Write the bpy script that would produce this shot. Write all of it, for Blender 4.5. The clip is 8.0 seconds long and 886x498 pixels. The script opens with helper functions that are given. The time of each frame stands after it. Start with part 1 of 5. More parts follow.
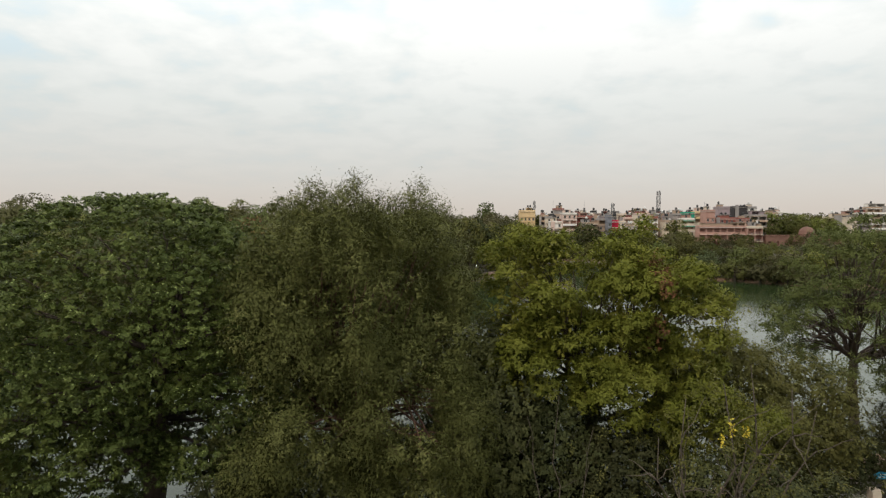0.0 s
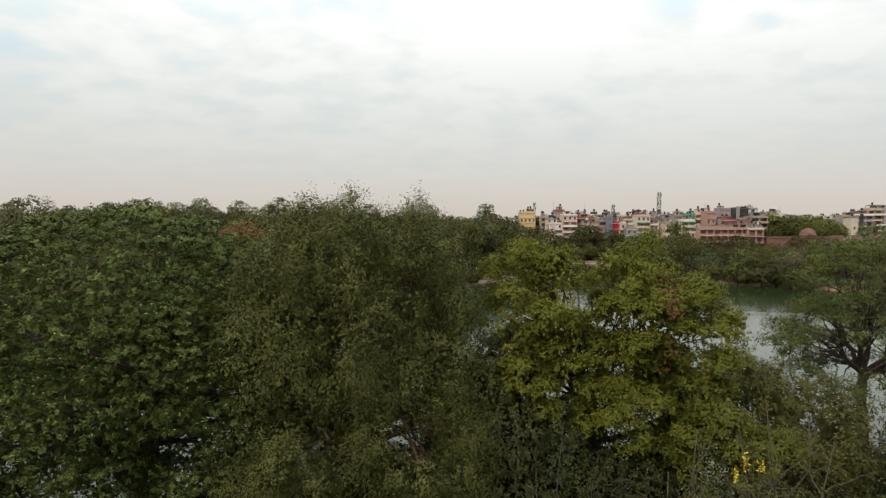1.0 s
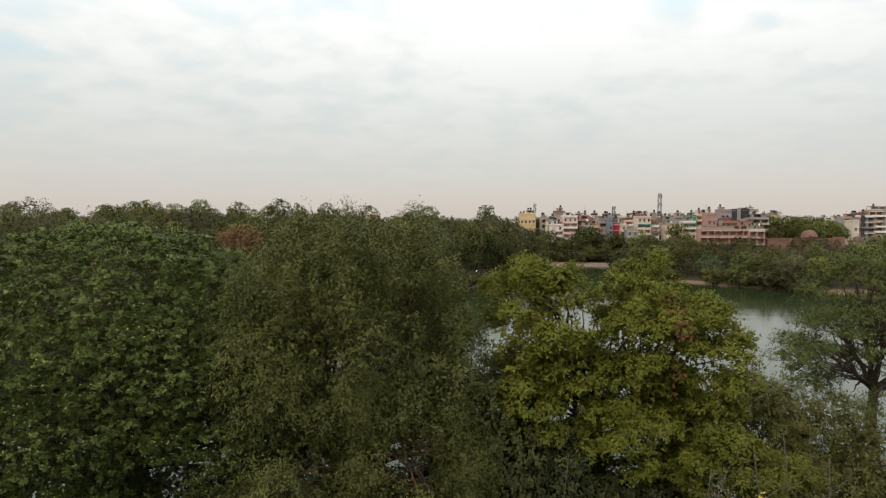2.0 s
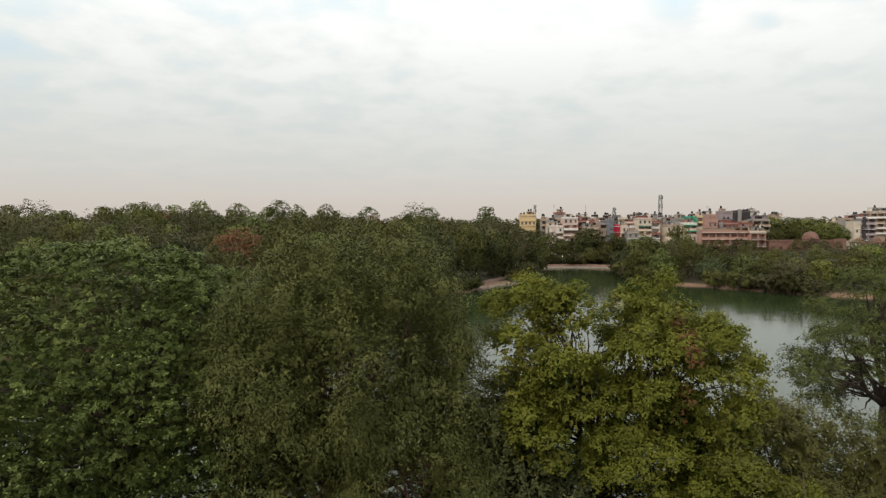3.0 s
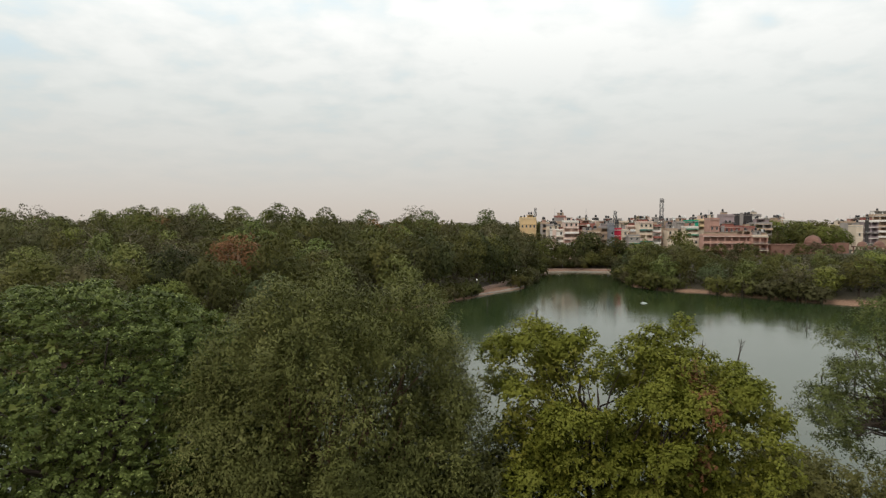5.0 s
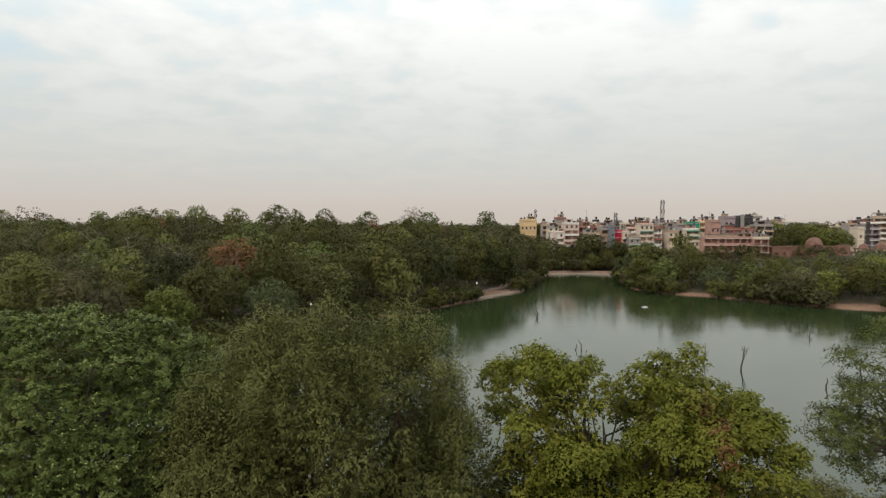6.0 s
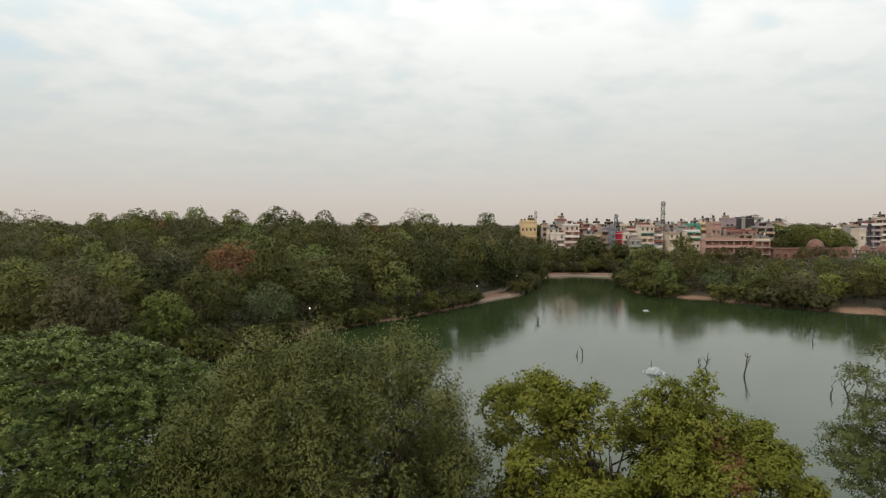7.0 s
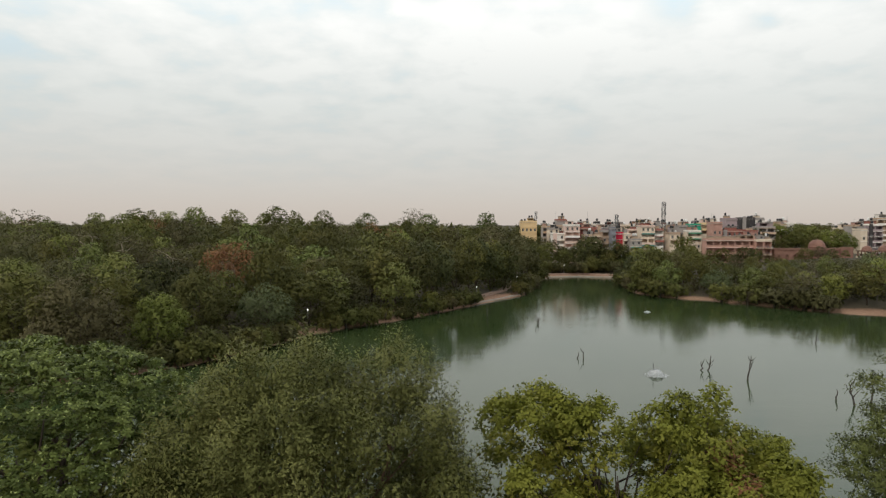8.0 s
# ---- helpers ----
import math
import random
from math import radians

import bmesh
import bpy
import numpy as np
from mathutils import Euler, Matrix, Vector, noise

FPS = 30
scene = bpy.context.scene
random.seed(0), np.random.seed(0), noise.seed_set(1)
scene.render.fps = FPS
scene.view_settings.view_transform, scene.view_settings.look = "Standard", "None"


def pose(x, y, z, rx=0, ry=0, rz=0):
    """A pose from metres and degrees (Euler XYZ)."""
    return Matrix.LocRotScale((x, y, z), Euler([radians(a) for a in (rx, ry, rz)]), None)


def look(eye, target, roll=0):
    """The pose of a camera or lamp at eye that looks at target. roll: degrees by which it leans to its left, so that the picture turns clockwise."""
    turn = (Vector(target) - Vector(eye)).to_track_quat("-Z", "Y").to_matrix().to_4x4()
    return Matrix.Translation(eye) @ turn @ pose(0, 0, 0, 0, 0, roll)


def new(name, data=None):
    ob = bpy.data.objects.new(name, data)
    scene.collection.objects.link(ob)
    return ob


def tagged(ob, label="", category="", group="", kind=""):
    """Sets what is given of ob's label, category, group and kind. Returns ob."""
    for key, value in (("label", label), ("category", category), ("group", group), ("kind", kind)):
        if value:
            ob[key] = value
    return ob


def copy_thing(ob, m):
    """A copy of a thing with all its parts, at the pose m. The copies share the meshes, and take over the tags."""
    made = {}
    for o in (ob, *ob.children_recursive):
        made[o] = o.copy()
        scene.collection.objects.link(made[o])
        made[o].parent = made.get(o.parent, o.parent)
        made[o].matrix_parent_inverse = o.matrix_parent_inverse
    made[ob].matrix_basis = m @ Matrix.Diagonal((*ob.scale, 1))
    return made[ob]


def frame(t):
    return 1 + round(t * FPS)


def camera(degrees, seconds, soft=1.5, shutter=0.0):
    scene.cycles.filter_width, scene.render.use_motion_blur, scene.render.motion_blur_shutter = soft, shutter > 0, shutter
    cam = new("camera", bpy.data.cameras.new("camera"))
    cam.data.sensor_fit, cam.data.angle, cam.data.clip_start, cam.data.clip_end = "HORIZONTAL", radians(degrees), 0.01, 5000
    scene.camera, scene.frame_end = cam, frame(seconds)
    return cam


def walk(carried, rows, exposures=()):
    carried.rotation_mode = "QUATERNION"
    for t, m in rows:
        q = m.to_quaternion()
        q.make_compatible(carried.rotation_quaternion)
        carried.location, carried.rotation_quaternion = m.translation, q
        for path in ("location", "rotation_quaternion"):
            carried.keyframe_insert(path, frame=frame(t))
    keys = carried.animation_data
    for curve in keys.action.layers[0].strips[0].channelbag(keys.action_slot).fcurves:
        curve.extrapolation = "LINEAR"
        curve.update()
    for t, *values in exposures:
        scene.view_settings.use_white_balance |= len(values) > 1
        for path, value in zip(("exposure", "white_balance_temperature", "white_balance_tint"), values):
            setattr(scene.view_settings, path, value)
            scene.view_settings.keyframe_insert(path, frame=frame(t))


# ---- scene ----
import collections

cam = camera(72.0, 8.0, 1.3)
PATH = [
    (0.0, 0.00, 0.00, 18.77), (0.5, 0.01, 0.50, 19.14), (1.0, 0.02, 1.02, 19.53), (1.5, 0.03, 1.56, 19.93),
    (3.0, 0.05, 3.22, 21.19), (3.5, 0.08, 3.76, 21.64), (4.0, 0.10, 4.33, 22.11), (4.5, 0.13, 4.91, 22.58),
    (6.0, 0.22, 6.69, 24.07), (6.5, 0.24, 7.27, 24.55), (7.0, 0.27, 7.90, 24.92), (7.5, 0.33, 8.60, 25.07),
    (8.0, 0.42, 9.31, 25.08)]
walk(cam, [(t, pose(x, y, z, 87.6, 0, 0)) for t, x, y, z in PATH], [(0.0, 0.05), (8.0, -0.04)])

# ---------------------------------------------------------------- light
SUN_EL, SUN_AZ = 38.0, 218.0          # height above the horizon; compass turn from +y towards +x
world = bpy.data.worlds.new("overcast_sky")
scene.world = world
world.use_nodes = True
wn, wl = world.node_tree.nodes, world.node_tree.links
wn.clear()


def wnode(kind, **sets):
    n = wn.new(kind)
    for key, value in sets.items():
        if key == "operation":
            n.operation = value
        elif key == "blend_type":
            n.blend_type = value
    return n


def wmath(op, a, b=None):
    n = wnode("ShaderNodeMath", operation=op)
    for i, v in enumerate((a, b)):
        if v is None:
            continue
        if isinstance(v, (int, float)):
            n.inputs[i].default_value = v
        else:
            wl.new(v, n.inputs[i])
    return n.outputs[0]


def ramp_set(node, stops):
    el = node.color_ramp.elements
    while len(el) > 1:
        el.remove(el[-1])
    el[0].position, el[0].color = stops[0][0], (*stops[0][1], 1)
    for p, c in stops[1:]:
        e = el.new(p)
        e.color = (*c, 1)


coord = wnode("ShaderNodeTexCoord")
split = wnode("ShaderNodeSeparateXYZ")
wl.new(coord.outputs["Generated"], split.inputs[0])
up = wmath("MAXIMUM", split.outputs[2], 0.0)
den = wmath("ADD", up, 0.2)
flat = wnode("ShaderNodeCombineXYZ")
wl.new(wmath("DIVIDE", split.outputs[0], den), flat.inputs[0])
wl.new(wmath("DIVIDE", split.outputs[1], den), flat.inputs[1])
big = wnode("ShaderNodeTexNoise")
big.inputs["Scale"].default_value, big.inputs["Detail"].default_value, big.inputs["Roughness"].default_value = 1.3, 6.0, 0.55
wl.new(flat.outputs[0], big.inputs["Vector"])
fine = wnode("ShaderNodeTexNoise")
fine.inputs["Scale"].default_value, fine.inputs["Detail"].default_value = 5.2, 6.0
wl.new(flat.outputs[0], fine.inputs["Vector"])
cover = wmath("ADD", wmath("MULTIPLY", big.outputs["Fac"], 0.6), wmath("MULTIPLY", fine.outputs["Fac"], 0.4))
# single bright puffs (+) and thin blue gaps (-) ahead: across, up, half width, half height, strength
across, rise_ = wmath("DIVIDE", split.outputs[0], split.outputs[1]), wmath("DIVIDE", split.outputs[2], split.outputs[1])
wisp_ = wmath("MULTIPLY", wmath("SUBTRACT", fine.outputs["Fac"], 0.5), 0.09)
across, rise_ = wmath("ADD", across, wisp_), wmath("ADD", rise_, wmath("MULTIPLY", wisp_, 0.35))
for u0, v0, a_, b_, k_ in [(-0.26, 0.197, 0.055, 0.012, 0.13), (-0.19, 0.197, 0.022, 0.008, 0.1), (-0.545, 0.2, 0.05, 0.014, 0.12), (-0.64, 0.223, 0.035, 0.01, 0.09), (-0.27, 0.24, 0.03, 0.009, 0.08),
                           (0.64, 0.275, 0.045, 0.013, 0.1), (0.06, 0.27, 0.2, 0.07, 0.07), (0.28, 0.3, 0.12, 0.05, 0.06), (0.375, 0.35, 0.05, 0.03, -0.15), (0.515, 0.325, 0.035, 0.022, -0.1),
                           (-0.69, 0.285, 0.07, 0.022, -0.09), (-0.09, 0.34, 0.03, 0.02, -0.08), (0.6, 0.37, 0.1, 0.02, -0.08), (0.4, 0.18, 0.5, 0.2, 0.035), (-0.6, 0.25, 0.35, 0.2, -0.03)]:
    gu, gv = wmath("DIVIDE", wmath("SUBTRACT", across, u0), a_), wmath("DIVIDE", wmath("SUBTRACT", rise_, v0), b_)
    bell = wmath("EXPONENT", wmath("MULTIPLY", wmath("ADD", wmath("MULTIPLY", gu, gu), wmath("MULTIPLY", gv, gv)), -1.0))
    cover = wmath("ADD", cover, wmath("MULTIPLY", bell, k_ * 1.3))
cloud = wnode("ShaderNodeValToRGB")
ramp_set(cloud, [(0.33, (0.72, 0.83, 0.89)), (0.43, (0.82, 0.86, 0.862)), (0.50, (0.90, 0.905, 0.89)), (0.59, (0.975, 0.968, 0.948))])
wl.new(cover, cloud.inputs[0])
haze = wnode("ShaderNodeValToRGB")
ramp_set(haze, [(0.0, (0.474, 0.42, 0.376)), (0.03, (0.494, 0.45, 0.409)), (0.09, (0.538, 0.527, 0.498)), (0.18, (0.63, 0.645, 0.625)), (0.32, (0.90, 0.91, 0.90)), (1.0, (1.0, 1.0, 1.0))])
wl.new(up, haze.inputs[0])
veil = wnode("ShaderNodeMapRange")
veil.inputs["From Min"].default_value, veil.inputs["From Max"].default_value = 0.03, 0.26
wl.new(up, veil.inputs["Value"])
mixed = wnode("ShaderNodeMix")
mixed.data_type, mixed.blend_type = "RGBA", "MULTIPLY"
wl.new(veil.outputs[0], mixed.inputs[0])
wl.new(haze.outputs[0], mixed.inputs[6])
wl.new(cloud.outputs[0], mixed.inputs[7])
sky = wnode("ShaderNodeTexSky")
sky.sky_type, sky.sun_disc = "NISHITA", False
sky.sun_elevation, sky.sun_rotation = radians(SUN_EL), radians(SUN_AZ)
back_cloud, back_sky, both = wnode("ShaderNodeBackground"), wnode("ShaderNodeBackground"), wnode("ShaderNodeAddShader")
wl.new(mixed.outputs[2], back_cloud.inputs[0])
back_cloud.inputs[1].default_value = 1.21
wl.new(sky.outputs[0], back_sky.inputs[0])
back_sky.inputs[1].default_value = 0.006
wl.new(back_cloud.outputs[0], both.inputs[0])
wl.new(back_sky.outputs[0], both.inputs[1])
wl.new(both.outputs[0], wnode("ShaderNodeOutputWorld").inputs[0])

sun = new("sun", bpy.data.lights.new("sun", "SUN"))
sun.data.energy, sun.data.angle, sun.data.color = 1.25, radians(14), (1.0, 0.88, 0.74)
az, el = radians(SUN_AZ), radians(SUN_EL)
sun.matrix_world = look((math.sin(az) * math.cos(el) * 90, math.cos(az) * math.cos(el) * 90, math.sin(el) * 90), (0, 0, 0))
scene.view_settings.exposure = 0.0


# ---------------------------------------------------------------- materials
def material(name):
    m = bpy.data.materials.new(name)
    m.use_nodes = True
    return m, m.node_tree.nodes, m.node_tree.links, m.node_tree.nodes["Principled BSDF"]


def leaf_material(name, dark, mid, light, through_light=0.12, rough=0.6, patch=0.6, odd=None, even=0.66):
    """Leaves: each leaf its own tone, each tree slightly its own, paler young growth in patches."""
    m, n, l, p = material(name)
    geo, info = n.new("ShaderNodeNewGeometry"), n.new("ShaderNodeObjectInfo")
    ramp = n.new("ShaderNodeValToRGB")
    stops = [(0.0, dark), (0.5, mid), (0.93, light)]
    if odd:
        stops.append((0.985, odd))
    ramp_set(ramp, stops)
    tex, tc = n.new("ShaderNodeTexNoise"), n.new("ShaderNodeTexCoord")
    tex.inputs["Scale"].default_value, tex.inputs["Detail"].default_value = patch, 3.0
    l.new(tc.outputs["Object"], tex.inputs["Vector"])
    mapr = n.new("ShaderNodeMapRange")
    mapr.inputs["From Min"].default_value, mapr.inputs["From Max"].default_value = 0.3, 0.7
    l.new(tex.outputs["Fac"], mapr.inputs["Value"])
    add = n.new("ShaderNodeMix")
    add.data_type = "FLOAT"
    add.inputs[0].default_value = even
    l.new(geo.outputs["Random Per Island"], add.inputs[2])
    l.new(mapr.outputs[0], add.inputs[3])
    l.new(add.outputs[0], ramp.inputs[0])
    hsv = n.new("ShaderNodeHueSaturation")
    hue = n.new("ShaderNodeMapRange")
    hue.inputs["To Min"].default_value, hue.inputs["To Max"].default_value = 0.474, 0.512
    l.new(info.outputs["Random"], hue.inputs["Value"])
    l.new(hue.outputs[0], hsv.inputs["Hue"])
    val = n.new("ShaderNodeMapRange")
    val.inputs["To Min"].default_value, val.inputs["To Max"].default_value = 0.72, 1.24
    mul = n.new("ShaderNodeMath")
    mul.operation = "FRACT"
    mul2 = n.new("ShaderNodeMath")
    mul2.operation, mul2.inputs[1].default_value = "MULTIPLY", 7.3
    l.new(info.outputs["Random"], mul2.inputs[0])
    l.new(mul2.outputs[0], mul.inputs[0])
    l.new(mul.outputs[0], val.inputs["Value"])
    l.new(val.outputs[0], hsv.inputs["Value"])
    l.new(ramp.outputs[0], hsv.inputs["Color"])
    l.new(hsv.outputs[0], p.inputs["Base Color"])
    p.inputs["Roughness"].default_value = rough
    p.inputs["Specular IOR Level"].default_value = 0.12
    tr, mix = n.new("ShaderNodeBsdfTranslucent"), n.new("ShaderNodeMixShader")
    l.new(hsv.outputs[0], tr.inputs["Color"])
    mix.inputs[0].default_value = through_light
    l.new(p.outputs[0], mix.inputs[1])
    l.new(tr.outputs[0], mix.inputs[2])
    l.new(mix.outputs[0], n["Material Output"].inputs[0])
    return m


def rough_material(name, a, b, scale=2.0, fine_scale=18.0, rough=0.85, bump=0.3, metal=0.0, per_object=0.12):
    """Two tones mixed by broad stains and by fine grain, with a fine relief."""
    m, n, l, p = material(name)
    tc = n.new("ShaderNodeTexCoord")
    t1, t2 = n.new("ShaderNodeTexNoise"), n.new("ShaderNodeTexNoise")
    t1.inputs["Scale"].default_value, t1.inputs["Detail"].default_value = scale, 4.0
    t2.inputs["Scale"].default_value, t2.inputs["Detail"].default_value = fine_scale, 5.0
    l.new(tc.outputs["Object"], t1.inputs["Vector"])
    l.new(tc.outputs["Object"], t2.inputs["Vector"])
    f = n.new("ShaderNodeMix")
    f.data_type = "FLOAT"
    f.inputs[0].default_value = 0.4
    l.new(t1.outputs["Fac"], f.inputs[2])
    l.new(t2.outputs["Fac"], f.inputs[3])
    ramp = n.new("ShaderNodeValToRGB")
    ramp_set(ramp, [(0.32, a), (0.68, b)])
    l.new(f.outputs[0], ramp.inputs[0])
    info, val, hsv = n.new("ShaderNodeObjectInfo"), n.new("ShaderNodeMapRange"), n.new("ShaderNodeHueSaturation")
    val.inputs["To Min"].default_value, val.inputs["To Max"].default_value = 1 - per_object, 1 + per_object
    l.new(info.outputs["Random"], val.inputs["Value"])
    l.new(val.outputs[0], hsv.inputs["Value"])
    l.new(ramp.outputs[0], hsv.inputs["Color"])
    l.new(hsv.outputs[0], p.inputs["Base Color"])
    b_ = n.new("ShaderNodeBump")
    b_.inputs["Strength"].default_value, b_.inputs["Distance"].default_value = bump, 0.05
    l.new(t2.outputs["Fac"], b_.inputs["Height"])
    l.new(b_.outputs[0], p.inputs["Normal"])
    p.inputs["Roughness"].default_value, p.inputs["Metallic"].default_value = rough, metal
    return m


LEAF = {
    "whorl": leaf_material("leaf_glossy_whorl", (0.0424, 0.0576, 0.0139), (0.0766, 0.0993, 0.0225), (0.1470, 0.1743, 0.0468), rough=0.5),
    "olive": leaf_material("leaf_small_olive", (0.0633, 0.0775, 0.0222), (0.1237, 0.1481, 0.0420), (0.2050, 0.2331, 0.0780), rough=0.6, odd=(0.16, 0.10, 0.03)),
    "lime": leaf_material("leaf_broad_lime", (0.1112, 0.1320, 0.0196), (0.1669, 0.1892, 0.0285), (0.2392, 0.2552, 0.0475), through_light=0.32),
    "fern": leaf_material("leaf_fine_layered", (0.0626, 0.0830, 0.0237), (0.0851, 0.1104, 0.0309), (0.1221, 0.1498, 0.0453)),
    # darkest leaf: shade beneath taller crowns put into its colour; reused in the woods
    "shade": leaf_material("leaf_shade_toned", (0.0362, 0.0419, 0.0155), (0.0511, 0.0565, 0.0202), (0.0769, 0.0814, 0.0280)),
    "rust": leaf_material("leaf_dry_rust", (0.14, 0.074, 0.036), (0.19, 0.1, 0.046), (0.235, 0.13, 0.06), through_light=0.24, patch=0.35, even=0.84),
    "deep": leaf_material("leaf_deep_green", (0.0549, 0.0607, 0.0206), (0.0740, 0.0797, 0.0256), (0.1006, 0.1030, 0.0337), through_light=0.24, patch=0.35, even=0.84),
    "moss": leaf_material("leaf_moss_green", (0.0812, 0.0863, 0.0244), (0.1054, 0.1102, 0.0308), (0.1378, 0.1376, 0.0393), through_light=0.24, patch=0.35, even=0.84),
    "grey": leaf_material("leaf_grey_green", (0.0894, 0.1134, 0.0514), (0.1198, 0.1453, 0.0661), (0.1502, 0.1771, 0.0827), through_light=0.24, patch=0.35, even=0.84),
    "brown": leaf_material("leaf_brown_olive", (0.0828, 0.0779, 0.0347), (0.1034, 0.0982, 0.0444), (0.1276, 0.1244, 0.0548), through_light=0.24, patch=0.35, even=0.84),
    "bright": leaf_material("leaf_fresh_green", (0.1154, 0.1308, 0.0307), (0.1650, 0.1819, 0.0423), (0.2217, 0.2350, 0.0615), through_light=0.24, patch=0.35, even=0.84),
}
WITHERED = leaf_material("leaf_withered_orange", (0.098, 0.054, 0.022), (0.135, 0.074, 0.029), (0.175, 0.1, 0.042), through_light=0.2)
BARK = rough_material("bark_brown", (0.030, 0.021, 0.015), (0.085, 0.060, 0.042), 1.2, 9.0, 0.9, 0.8)
BARK_RED = rough_material("bark_reddish", (0.055, 0.028, 0.018), (0.130, 0.068, 0.042), 1.2, 9.0, 0.9, 0.8)
BARK_DRY = rough_material("bark_dry_twig", (0.06, 0.046, 0.033), (0.125, 0.10, 0.074), 1.4, 10.0, 0.85, 0.6)
BARK_PALE = rough_material("bark_pale", (0.200, 0.165, 0.125), (0.360, 0.310, 0.240), 1.4, 10.0, 0.85, 0.6)
BUD_HIGHLIGHT = rough_material("bud_highlight_green", (0.15, 0.19, 0.045), (0.23, 0.27, 0.075), 4.0, 20.0, 0.6, 0.1)
PETAL = rough_material("petal_yellow", (0.42, 0.32, 0.02), (0.66, 0.54, 0.05), 4.0, 20.0, 0.6, 0.1)

# ground: reddish bank sand low down by the water, leaf litter and dry grass higher up
GROUND, n, l, p = material("bank_soil_and_litter")
geo, sep = n.new("ShaderNodeNewGeometry"), n.new("ShaderNodeSeparateXYZ")
l.new(geo.outputs["Position"], sep.inputs[0])
g1, g2 = n.new("ShaderNodeTexNoise"), n.new("ShaderNodeTexNoise")
g1.inputs["Scale"].default_value, g1.inputs["Detail"].default_value = 0.12, 6.0
g2.inputs["Scale"].default_value, g2.inputs["Detail"].default_value = 2.5, 8.0
l.new(geo.outputs["Position"], g1.inputs["Vector"])
l.new(geo.outputs["Position"], g2.inputs["Vector"])
sand, litter = n.new("ShaderNodeValToRGB"), n.new("ShaderNodeValToRGB")
ramp_set(sand, [(0.35, (0.17, 0.095, 0.060)), (0.65, (0.34, 0.21, 0.140))])
ramp_set(litter, [(0.35, (0.030, 0.026, 0.014)), (0.65, (0.075, 0.060, 0.034))])
l.new(g2.outputs["Fac"], sand.inputs[0])
l.new(g2.outputs["Fac"], litter.inputs[0])
wob = n.new("ShaderNodeMath")
wob.operation = "MULTIPLY_ADD"
wob.inputs[1].default_value, wob.inputs[2].default_value = 1.0, -0.5
l.new(g1.outputs["Fac"], wob.inputs[0])
lev = n.new("ShaderNodeMath")
lev.operation = "ADD"
l.new(sep.outputs[2], lev.inputs[0])
l.new(wob.outputs[0], lev.inputs[1])
rng_ = n.new("ShaderNodeMapRange")
rng_.inputs["From Min"].default_value, rng_.inputs["From Max"].default_value = 0.6, 1.0
l.new(lev.outputs[0], rng_.inputs["Value"])
mx = n.new("ShaderNodeMix")
mx.data_type = "RGBA"
l.new(rng_.outputs[0], mx.inputs[0])
l.new(sand.outputs[0], mx.inputs[6])
l.new(litter.outputs[0], mx.inputs[7])
l.new(mx.outputs[2], p.inputs["Base Color"])
p.inputs["Roughness"].default_value = 0.95
gb = n.new("ShaderNodeBump")
gb.inputs["Strength"].default_value, gb.inputs["Distance"].default_value = 0.5, 0.1
l.new(g2.outputs["Fac"], gb.inputs["Height"])
l.new(gb.outputs[0], p.inputs["Normal"])

# water: murky green, fine wind ripples in broad lanes
WATER, n, l, p = material("lake_water")
geo = n.new("ShaderNodeNewGeometry")
w1, w2, w3 = n.new("ShaderNodeTexNoise"), n.new("ShaderNodeTexNoise"), n.new("ShaderNodeTexNoise")
mp = n.new("ShaderNodeMapping")
mp.inputs["Scale"].default_value = (0.55, 1.0, 1.0)
l.new(geo.outputs["Position"], mp.inputs["Vector"])
for t_, s_, d_ in ((w1, 1.7, 3.0), (w2, 0.035, 3.0), (w3, 0.25, 2.0)):
    t_.inputs["Scale"].default_value, t_.inputs["Detail"].default_value = s_, d_
    l.new(mp.outputs[0], t_.inputs["Vector"])
amp = n.new("ShaderNodeMapRange")
amp.inputs["From Min"].default_value, amp.inputs["From Max"].default_value = 0.38, 0.64
amp.inputs["To Min"].default_value, amp.inputs["To Max"].default_value = 0.25, 1.0
l.new(w2.outputs["Fac"], amp.inputs["Value"])
hgt = n.new("ShaderNodeMath")
hgt.operation = "MULTIPLY"
l.new(w1.outputs["Fac"], hgt.inputs[0])
l.new(amp.outputs[0], hgt.inputs[1])
hg2 = n.new("ShaderNodeMath")
hg2.operation = "ADD"
l.new(hgt.outputs[0], hg2.inputs[0])
l.new(w3.outputs["Fac"], hg2.inputs[1])
wb = n.new("ShaderNodeBump")
wb.inputs["Strength"].default_value, wb.inputs["Distance"].default_value = 0.19, 0.12
l.new(hg2.outputs[0], wb.inputs["Height"])
l.new(wb.outputs[0], p.inputs["Normal"])
murk = n.new("ShaderNodeValToRGB")
ramp_set(murk, [(0.3, (0.022, 0.038, 0.012)), (0.7, (0.036, 0.054, 0.022))])
l.new(w2.outputs["Fac"], murk.inputs[0])
l.new(murk.outputs[0], p.inputs["Base Color"])
p.inputs["Roughness"].default_value, p.inputs["IOR"].default_value = 0.075, 1.45

